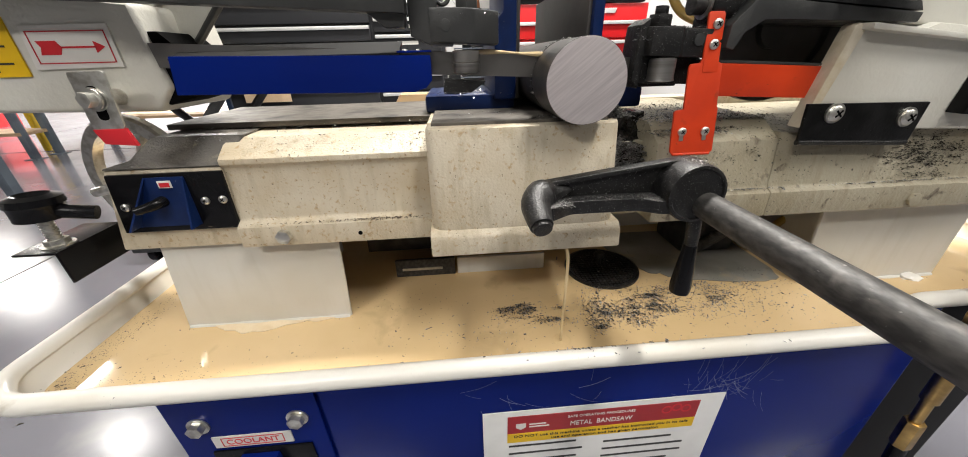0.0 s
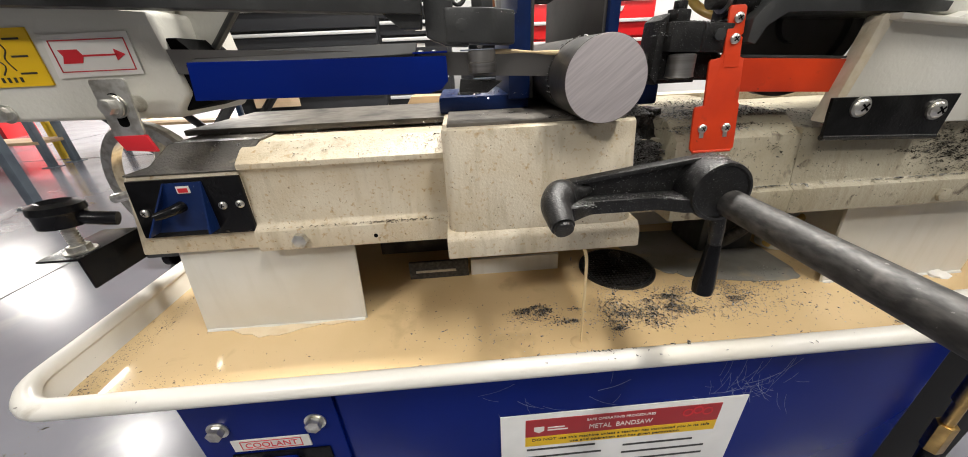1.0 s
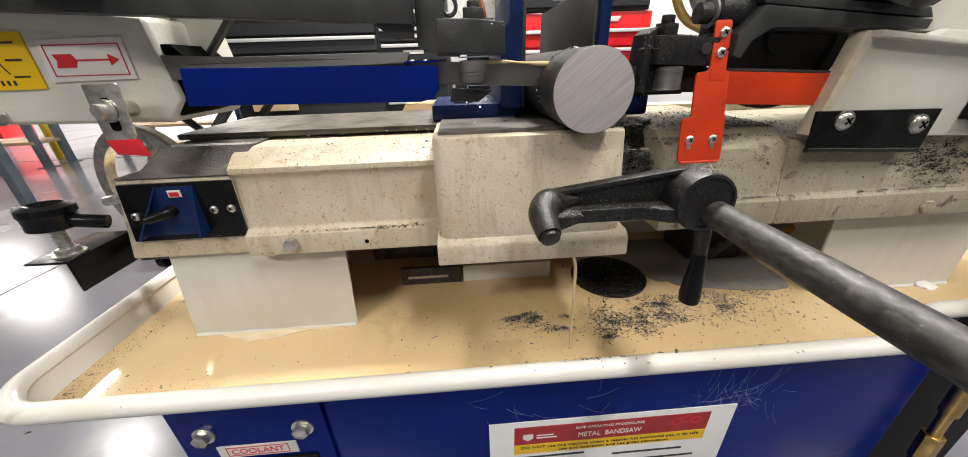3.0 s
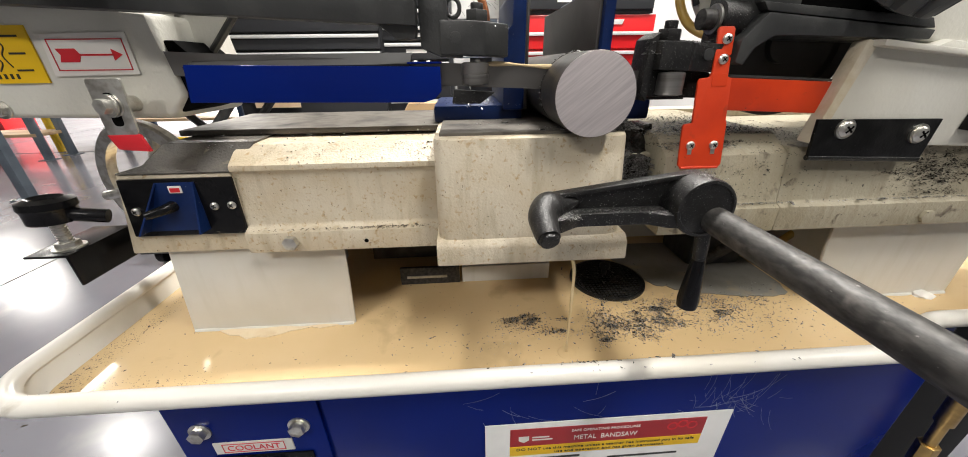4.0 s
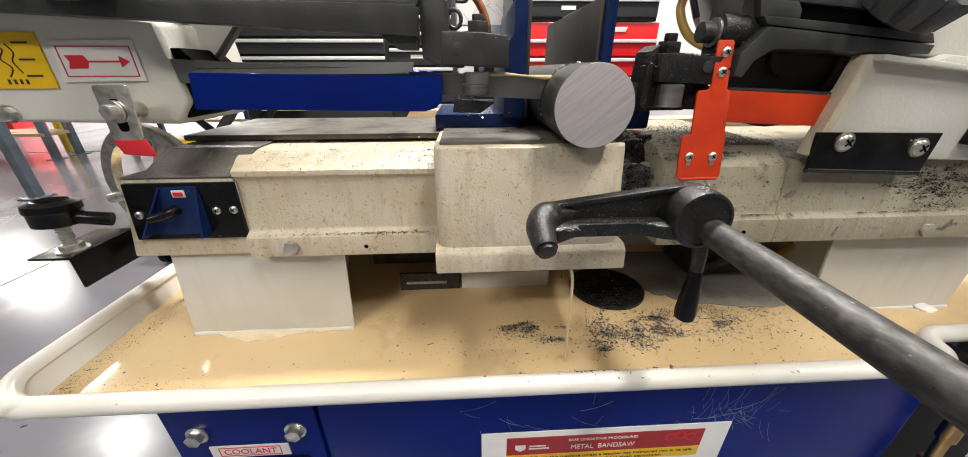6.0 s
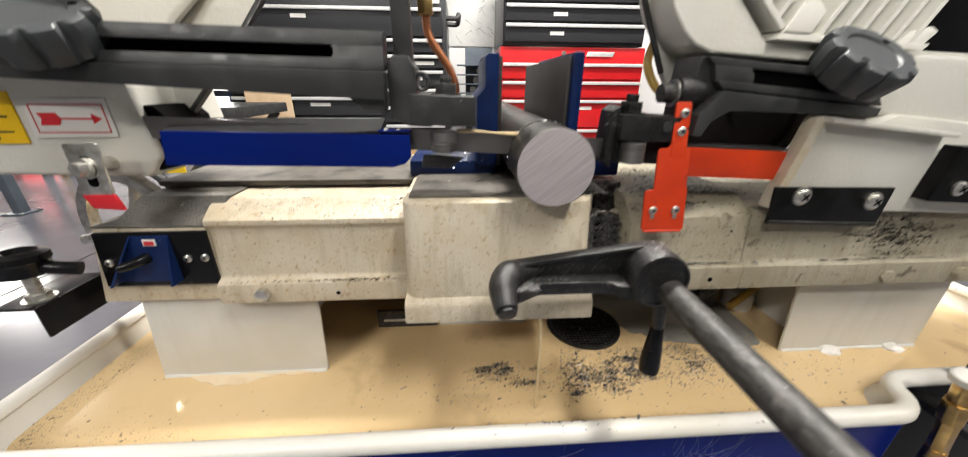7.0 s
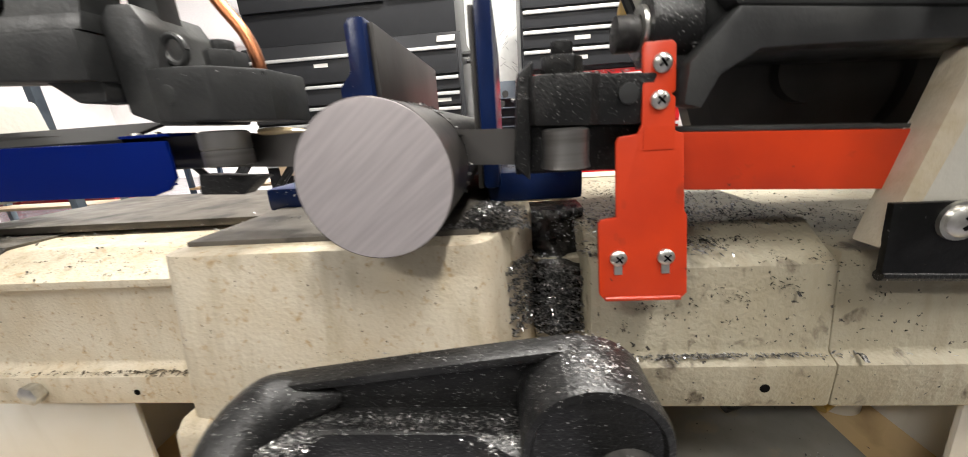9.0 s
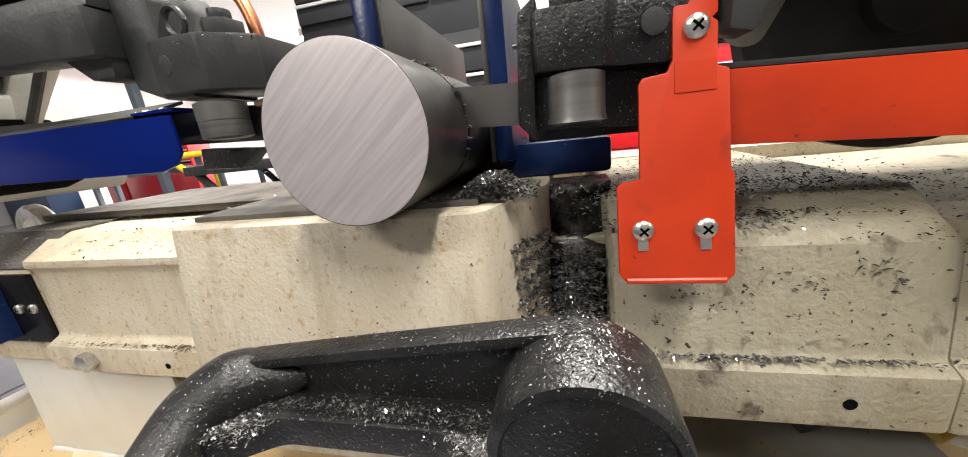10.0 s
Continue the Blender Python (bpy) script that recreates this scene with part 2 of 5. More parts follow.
def box(x0, x1, y0, y1, z0, z1, w=0.0, seg=2, bm=None):
    b = bmesh.new()
    bmesh.ops.create_cube(b, size=1)
    for v in b.verts:
        v.co = Vector(((x0 + x1) / 2 + v.co.x * (x1 - x0), (y0 + y1) / 2 + v.co.y * (y1 - y0), (z0 + z1) / 2 + v.co.z * (z1 - z0)))
    bevel(b, w, seg)
    return join(bm, b)


def join(bm, b):
    if bm is None:
        return b
    me = bpy.data.meshes.new("tmp")
    b.to_mesh(me)
    b.free()
    bm.from_mesh(me)
    bpy.data.meshes.remove(me)
    return bm


def prism(pts, axis, a, b, w=0.0, seg=2, bm=None):
    """A polygon pushed along an axis: pts are the two other coordinates in order (x: y,z; y: x,z; z: x,y)."""
    out = bmesh.new()

    def at(p, k):
        return {"x": (k, p[0], p[1]), "y": (p[0], k, p[1]), "z": (p[0], p[1], k)}[axis]
    lo = [out.verts.new(at(p, a)) for p in pts]
    hi = [out.verts.new(at(p, b)) for p in pts]
    n = len(pts)
    out.faces.new(lo)
    out.faces.new(hi[::-1])
    for i in range(n):
        out.faces.new((lo[i], hi[i], hi[(i + 1) % n], lo[(i + 1) % n]))
    bmesh.ops.recalc_face_normals(out, faces=out.faces)
    bevel(out, w, seg)
    return join(bm, out)


def cyl(p0, p1, r0, r1=None, n=24, w=0.0, bm=None, spin=0.0):
    p0, p1 = Vector(p0), Vector(p1)
    r1 = r0 if r1 is None else r1
    b = bmesh.new()
    d = p1 - p0
    bmesh.ops.create_cone(b, cap_ends=True, segments=n, radius1=r0, radius2=r1, depth=d.length)
    bmesh.ops.transform(b, matrix=Matrix.Translation((p0 + p1) / 2) @ d.to_track_quat("Z", "Y").to_matrix().to_4x4() @ pose(0, 0, 0, 0, 0, spin), verts=b.verts)
    bevel(b, w, 2, 40)
    return join(bm, b)


def lathe(rings, origin, axis, n=28, bm=None):
    """Rings of (distance along the axis, radius) turned about it."""
    m = Matrix.Translation(origin) @ Vector(axis).to_track_quat("Z", "Y").to_matrix().to_4x4()
    b = bmesh.new()
    rows = [[b.verts.new(m @ Vector((r * math.cos(TAU * i / n), r * math.sin(TAU * i / n), h))) for i in range(n)] for h, r in rings]
    for a, c in zip(rows, rows[1:]):
        for i in range(n):
            b.faces.new((a[i], a[(i + 1) % n], c[(i + 1) % n], c[i]))
    if rings[0] != rings[-1]:
        b.faces.new(rows[0][::-1])
        b.faces.new(rows[-1])
    else:
        bmesh.ops.remove_doubles(b, verts=b.verts, dist=1e-6)
    return join(bm, b)


def tube(points, r, n=12, bm=None, steps=6):
    """A round tube through points, smoothed."""
    P = [Vector(p) for p in points]
    pts = []
    for i in range(len(P) - 1):
        a, b, c, d = P[max(i - 1, 0)], P[i], P[i + 1], P[min(i + 2, len(P) - 1)]
        for k in range(steps):
            t = k / steps
            pts.append(0.5 * ((2 * b) + (c - a) * t + (2 * a - 5 * b + 4 * c - d) * t * t + (3 * b - a - 3 * c + d) * t ** 3))
    pts.append(P[-1])
    out = bmesh.new()
    rows = []
    side = None
    for i, p in enumerate(pts):
        t = (pts[min(i + 1, len(pts) - 1)] - pts[max(i - 1, 0)]).normalized()
        if side is None:
            side = t.orthogonal().normalized()
        side = (side - t * side.dot(t)).normalized()
        up = t.cross(side)
        rr = r(i / (len(pts) - 1)) if callable(r) else r
        rows.append([out.verts.new(p + side * rr * math.cos(TAU * k / n) + up * rr * math.sin(TAU * k / n)) for k in range(n)])
    for a, b in zip(rows, rows[1:]):
        for k in range(n):
            out.faces.new((a[k], a[(k + 1) % n], b[(k + 1) % n], b[k]))
    out.faces.new(rows[0][::-1])
    out.faces.new(rows[-1])
    return join(bm, out)


def shear(bm):
    """The saw head hangs a little lower towards its pivot."""
    for v in bm.verts:
        v.co.z -= 0.049 * (v.co.x - 0.09)
    return bm


def lean(bm, z0, y_per_z):
    for v in bm.verts:
        v.co.y += (v.co.z - z0) * y_per_z
    return bm


def mesh_of(bm, name, material, smooth=True, angle=35):
    bmesh.ops.recalc_face_normals(bm, faces=bm.faces)
    me = bpy.data.meshes.new(name)
    for e in bm.edges:
        e.smooth = not (len(e.link_faces) == 2 and e.calc_face_angle(0) > radians(angle))
    for f in bm.faces:
        f.smooth = smooth
    bm.to_mesh(me)
    bm.free()
    me.materials.append(material)
    return me


def home(ob):
    v = Vector()
    while ob:
        v += ob.location
        ob = ob.parent
    return v


def thing(name, at, label, category, group="", kind=""):
    ob = new(name)
    ob.location = at
    ob.empty_display_size = 0.02
    return tagged(ob, label, category, group, kind)


def part(name, bm, material, parent, label="", origin=None, kind=""):
    """Links a bmesh, drawn in world places, as one mesh under a thing or a part."""
    off = home(parent)
    o = Vector(origin) if origin else off
    bmesh.ops.translate(bm, vec=-o, verts=bm.verts)
    ob = new(name, mesh_of(bm, name, material))
    ob.parent = parent
    ob.location = o - off
    return tagged(ob, label, "", "", kind)


def solo(name, bm, material, label, category, kind="", group=""):
    lo = Vector((min(v.co.x for v in bm.verts), min(v.co.y for v in bm.verts), min(v.co.z for v in bm.verts)))
    hi = Vector((max(v.co.x for v in bm.verts), max(v.co.y for v in bm.verts), max(v.co.z for v in bm.verts)))
    o = Vector(((lo.x + hi.x) / 2, (lo.y + hi.y) / 2, lo.z))
    bmesh.ops.translate(bm, vec=-o, verts=bm.verts)
    ob = new(name, mesh_of(bm, name, material))
    ob.location = o
    return tagged(ob, label, category, group, kind)


def hexbolt(p, d, r, h, bm=None, washer=True):
    p, d = Vector(p), Vector(d).normalized()
    b = cyl(p + d * 0.0, p + d * 0.0015, r * 1.35, n=24) if washer else None
    b = cyl(p, p + d * h, r, n=6, w=r * 0.1, bm=b, spin=rnd.uniform(0, 60))
    return join(bm, b)


def cross_screw(parent, p, r, label="zinc cross-head screw", washer=False):
    """A pan-head screw with a cross recess, facing the front."""
    x, y, z = p
    b = lathe([(0, r), (r * 0.35, r), (r * 0.62, r * 0.72), (r * 0.7, r * 0.3), (r * 0.7, 0.0004)], (x, y, z), (0, -1, 0), 20)
    if washer:
        b = cyl((x, y + 0.0005, z), (x, y - 0.0016, z), r * 1.25, n=24, bm=b)
    s = part("screw", b, ZINC, parent, label, origin=p)
    a = radians(rnd.uniform(15, 70))
    c = None
    for k in range(2):
        q = box(-r * 0.55, r * 0.55, -r * 0.74, -r * 0.66, -r * 0.11, r * 0.11)
        bmesh.ops.transform(q, matrix=Matrix.Translation(p) @ Matrix.Rotation(a + k * math.pi / 2, 4, "Y"), verts=q.verts)
        c = join(c, q)
    part("cross_recess", c, HOLE_SHADE, s)
    return s


def words(text, size, x, y, z, material, parent, name="lettering", rx=90, rz=0, wide=1.0, label=""):
    """Raised lettering facing the front, its lower left corner at x, z."""
    cu = bpy.data.curves.new(name, "FONT")
    cu.body, cu.size, cu.extrude = text, size, 0.0002
    tmp = bpy.data.objects.new(name, cu)
    scene.collection.objects.link(tmp)
    dg = bpy.context.evaluated_depsgraph_get()
    me = bpy.data.meshes.new_from_object(tmp.evaluated_get(dg))
    bpy.data.objects.remove(tmp)
    b = bmesh.new()
    b.from_mesh(me)
    bpy.data.meshes.remove(me)
    x0 = min(v.co.x for v in b.verts)
    x1 = max(v.co.x for v in b.verts)
    k = wide / (x1 - x0)
    for v in b.verts:
        v.co.x = (v.co.x - x0) * k
    bmesh.ops.transform(b, matrix=pose(x, y, z, rx, 0, rz), verts=b.verts)
    return part(name, b, material, parent, label)


# ---- the room ----
def room():
    X0, X1, Y0, Y1, H = -10.0, 5.0, -4.0, 9.0, 3.0
    solo("floor", box(X0, X1, Y0, Y1, -0.1, 0.0), CONCRETE, "polished grey concrete workshop floor", "floor", "structure")
    solo("ceiling", box(X0, X1, Y0, Y1, H, H + 0.1), CEILPAINT, "white ceiling over the workshop", "ceiling", "structure")
    for n, a in (("wall_west", (X0 - 0.15, X0, Y0, Y1, 0, H)), ("wall_east", (X1, X1 + 0.15, Y0, Y1, 0, H)), ("wall_south", (X0, X1, Y0 - 0.15, Y0, 0, H)), ("wall_north", (X0, X1, Y1, Y1 + 0.15, 0, H)),
                 ("wall_partition", (-1.15, X1, 2.62, 2.77, 0, H))):
        solo(n, box(*a), UNSEENWALL if n in ("wall_south", "wall_east") else WALLPAINT, "painted workshop wall", "wall", "structure")
    # A panel for each lamp, the added fill lamps included.
    for x, y, z, sx, sy, _ in LAMPS:
        t = thing("unseen_ceiling_light", (x, y, H - 0.14), "unseen flush ceiling light with white diffuser, some added as fill", "light", "ceiling lights")
        part("frame", box(x - sx / 2 - 0.03, x + sx / 2 + 0.03, y - sy / 2 - 0.03, y + sy / 2 + 0.03, H - 0.12, H, 0.004), CEILPAINT, t)
        part("diffuser", box(x - sx / 2, x + sx / 2, y - sy / 2, y + sy / 2, H - 0.14, H - 0.121, 0.003), DIFFUSER, t)


room()


def joints():
    b = None
    for x in (-1.9, -5.4, 1.5):
        b = box(x - 0.004, x + 0.004, -4, 9, 0.0, 0.0015, bm=b)
    for y in (-0.3, 4.0):
        b = box(-10, 5, y - 0.004, y + 0.004, 0.0, 0.0022, bm=b)
    solo("floor_joint", b, INK, "dark saw-cut joints in the concrete", "joint", "structure")


joints()


# ---- cabinet stand and tray ----
def stand():
    t = thing("saw_cabinet", (0.08, 0.55, 0.0), "gloss blue sheet-metal saw cabinet with scratches", "cabinet")
    Y = 0.313
    part("body", box(-0.335, 0.527, Y + 0.004, 0.80, 0.0, 0.478, 0.004), BLUE, t)
    part("door", box(-0.172, 0.522, Y, Y + 0.004, 0.03, 0.470, 0.0015), BLUE, t)
    part("end_panel", box(-0.333, -0.177, Y, Y + 0.004, 0.03, 0.470, 0.0015), BLUE, t)
    part("side_wing", box(0.528, 0.62, Y + 0.052, 0.78, 0.0, 0.476, 0.004), BLUE, t)
    part("dark_end", box(0.6205, 0.80, Y + 0.06, 0.78, 0.0, 0.474, 0.004), MATTE, t, "black end panel")
    for x, z, Y in ((-0.304, 0.434, 0.313), (-0.2015, 0.4345, 0.313), (0.56, 0.43, 0.365)):
        part("bolt", hexbolt((x, Y, z), (0, -1, 0), 0.0085, 0.009), ZINC, t, "zinc hexagon bolt with washer")
    Y = 0.313
    lab = part("coolant_label", box(-0.298, -0.214, Y - 0.0012, Y, 0.3965, 0.4145, 0.0), PAPER, t, "white label with red frame reading COOLANT")
    f = None
    for a in ((-0.289, -0.223, 0.4115, 0.4123), (-0.289, -0.223, 0.3987, 0.3995), (-0.289, -0.2882, 0.3987, 0.4123), (-0.2238, -0.223, 0.3987, 0.4123)):
        f = box(a[0], a[1], Y - 0.0016, Y - 0.0012, a[2], a[3], bm=f)
    part("frame_line", f, RED, lab)
    words("COOLANT", 0.0115, -0.284, Y - 0.0014, 0.4015, RED, lab, wide=0.056)
    sw = part("switch_plate", box(-0.303, -0.195, Y - 0.003, Y, 0.30, 0.392, 0.002), PLASTIC, t, "black switch plate")
    part("switch_guard", prism([(-0.28, 0.31), (-0.225, 0.31), (-0.232, 0.386), (-0.273, 0.386)], "y", Y - 0.018, Y - 0.003, 0.002), BLUE, sw)
    part("switch_badge", box(-0.262, -0.243, Y - 0.0195, Y - 0.018, 0.372, 0.382), PAPER, sw)
    # scratches rubbed through the gloss
    s = None
    for k in range(60):
        x = 0.275 + rnd.gauss(0, 0.028) if k % 4 else rnd.uniform(-0.03, 0.35)
        z = 0.43 + rnd.gauss(0, 0.014)
        a = rnd.uniform(-1.6, 1.6)
        n = rnd.uniform(0.010, 0.045)
        P = [(x + n * q * math.cos(a + q * 0.25), Y - 0.00005, z + n * q * math.sin(a + q * 0.25)) for q in (0, 0.4, 0.7, 1)]
        s = tube(P, 0.00011 if k % 5 else 0.00022, 4, s, 3)
    part("scuff", s, SCUFF, t, "fine pale scratches", kind="stuff")


stand()


def sign():
    Y = 0.311
    t = thing("safety_sign", (0.146, Y, 0.20), "laminated white safety sign for the saw on the blue cabinet", "sign")
    part("laminate", box(-0.001, 0.292, Y, Y + 0.0015, 0.198, 0.413, 0.0004), SIGNPAPER, t)
    band = part("red_band", box(0.028, 0.262, Y - 0.0006, Y, 0.3745, 0.4045), DKRED, t)
    words("SAFE OPERATING PROCEDURES", 0.0055, 0.1, Y - 0.0008, 0.3955, PAPER, band, wide=0.082)
    words("METAL  BANDSAW", 0.011, 0.104, Y - 0.0008, 0.3810, PAPER, band, wide=0.076)
    c = None
    for k, x in enumerate((0.222, 0.234, 0.246)):
        c = join(c, lathe([(0, 0.0066), (0.0003, 0.0066), (0.0003, 0.0045), (0, 0.0045), (0, 0.0066)], (x, Y - 0.0006, 0.3925 + 0.003 * (k % 2)), (0, -1, 0), 16))
    part("gear_motif", c, RED, band, "faint gear emblem")
    part("crest", prism([(0.038, 0.392), (0.050, 0.392), (0.050, 0.385), (0.044, 0.381), (0.038, 0.385)], "y", Y - 0.0009, Y - 0.0006), PAPER, band, "small white emblem")
    b = box(0.054, 0.074, Y - 0.0009, Y - 0.0006, 0.3885, 0.3905)
    part("emblem_lines", box(0.054, 0.078, Y - 0.0009, Y - 0.0006, 0.384, 0.386, bm=b), PAPER, band)
    yb = part("yellow_band", box(0.028, 0.262, Y - 0.0006, Y, 0.357, 0.3735), YELLOW, t)
    words("DO NOT use this machine unless a teacher has instructed you in its safe", 0.006, 0.036, Y - 0.0008, 0.3665, INK, yb, wide=0.218)
    words("use and operation and has given permission", 0.006, 0.082, Y - 0.0008, 0.3595, INK, yb, wide=0.135)
    for k in range(18):
        z = 0.348 - k * 0.0075
        x = 0.03 + 0.12 * (k % 2)
        part("print_line", box(x, x + rnd.uniform(0.07, 0.11), Y - 0.0006, Y, z, z + 0.0028), INK, t)


sign()

TZ, LIPZ = 0.480, 0.508
XL, XR, YF, YB = -0.470, 0.86, 0.297, 0.80
OUTLINE = [(XL + 0.03, YF), (0.48, YF), (0.50, YF + 0.012), (0.508, YF + 0.035), (0.53, YF + 0.045), (XR - 0.03, YF + 0.045), (XR, YF + 0.075), (XR, YB - 0.03), (XR - 0.03, YB), (XL + 0.03, YB), (XL, YB - 0.03), (XL, YF + 0.03)]


def rounded(pts, r, seg=5):
    out = []
    n = len(pts)
    for i, p in enumerate(pts):
        a, b, c = Vector(pts[i - 1]), Vector(p), Vector(pts[(i + 1) % n])
        d0, d1 = (a - b), (c - b)
        k = min(r, d0.length * 0.45, d1.length * 0.45)
        s, e = b + d0.normalized() * k, b + d1.normalized() * k
        for q in range(seg + 1):
            t = q / seg
            out.append((1 - t) ** 2 * s + 2 * t * (1 - t) * b + t * t * e)
    return out


def tray():
    t = thing("coolant_tray", (0.2, 0.55, 0.475), "white enamelled coolant tray with a rolled rim, specked with swarf", "tray")
    ring = rounded(OUTLINE, 0.03)
    b = bmesh.new()

    def inset(d, z):
        out = []
        n = len(ring)
        for i, p in enumerate(ring):
            tang = (ring[(i + 1) % n] - ring[i - 1]).normalized()
            nor = Vector((-tang.y, tang.x))
            q = p + nor * d
            out.append(b.verts.new((q.x, q.y, z)))
        return out
    prof = [(0.020, TZ - 0.004), (0.016, TZ + 0.001), (0.011, TZ + 0.010), (0.008, LIPZ - 0.006)]
    R = 0.0100
    prof += [(-(0.0 + R * math.cos(radians(180 - q))) , LIPZ - 0.003 + R * math.sin(radians(180 - q))) for q in range(0, 271, 27)]
    rows = [inset(d, z) for d, z in prof]
    n = len(ring)
    for r0, r1 in zip(rows, rows[1:]):
        for i in range(n):
            b.faces.new((r0[i], r0[(i + 1) % n], r1[(i + 1) % n], r1[i]))
    part("rim", b, ENAMEL, t)
    fl = bmesh.new()
    n2 = len(ring)
    vs, lo = [], []
    for i, p in enumerate(ring):
        tang = (ring[(i + 1) % n2] - ring[i - 1]).normalized()
        q = p + Vector((-tang.y, tang.x)) * 0.021
        vs.append(fl.verts.new((q.x, q.y, TZ - 0.003)))
        lo.append(fl.verts.new((q.x, q.y, TZ - 0.0045)))
    fl.faces.new(vs)
    fl.faces.new(lo[::-1])
    part("pan", fl, ENAMEL, t)
    return ring


RING = tray()


def coolant():
    b = bmesh.new()
    n = len(RING)
    vs, lo = [], []
    for i, p in enumerate(RING):
        tang = (RING[(i + 1) % n] - RING[i - 1]).normalized()
        q = p + Vector((-tang.y, tang.x)) * 0.0155
        vs.append(b.verts.new((q.x, q.y, TZ + 0.001)))
        lo.append(b.verts.new((q.x, q.y, TZ - 0.0029)))
    b.faces.new(vs)
    b.faces.new(lo[::-1])
    for i in range(n):
        b.faces.new((vs[i], lo[i], lo[(i + 1) % n], vs[(i + 1) % n]))
    tagged(solo("coolant", b, COOLANT, "shallow milky tan cutting coolant filling the tray", "coolant", "structure"))


coolant()


def drain():
    x, y, r = 0.199, 0.490, 0.055
    t = thing("drain_strainer", (x, y, TZ), "round black mesh drain strainer full of swarf", "drain")
    part("rim", lathe([(0, r), (0.0035, r), (0.0045, r - 0.004), (0.0018, r - 0.008), (0.0016, 0.0005)], (x, y, TZ + 0.001), (0, 0, 1), 40), OILY, t)
    g = None
    for k in range(-8, 9):
        c = k * 0.0055
        h = math.sqrt(max((r - 0.008) ** 2 - c * c, 0))
        g = box(x + c - 0.0007, x + c + 0.0007, y - h, y + h, TZ + 0.0025, TZ + 0.0036, bm=g)
        g = box(x - h, x + h, y + c - 0.0007, y + c + 0.0007, TZ + 0.0027, TZ + 0.0038, bm=g)
    part("mesh", g, SLUDGE, t)
    part("pull_knob", lathe([(0, 0.004), (0.012, 0.004), (0.013, 0.0075), (0.018, 0.0085), (0.021, 0.006), (0.0215, 0.0004)], (x, y + 0.012, TZ + 0.002), (0, 0, 1), 18), OILY, t)


drain()


def shoal():
    """Part of the tray bottom that stands out of the coolant behind the drain."""
    r = random.Random(4)
    edge = [(0.255, 0.475), (0.30, 0.452), (0.36, 0.436), (0.45, 0.428), (0.455, 0.60), (0.23, 0.60), (0.235, 0.53)]
    ring = [p + Vector((r.gauss(0, 0.0022), r.gauss(0, 0.0022))) for p in rounded(edge, 0.03, 6)]
    solo("tray_shoal", prism([tuple(p) for p in ring], "z", TZ + 0.0004, TZ + 0.0016, 0.0), SHOAL, "wet grey tray bottom standing out of the coolant", "tray bottom", "structure")


shoal()


# ---- saw bed ----
BED = 0.722


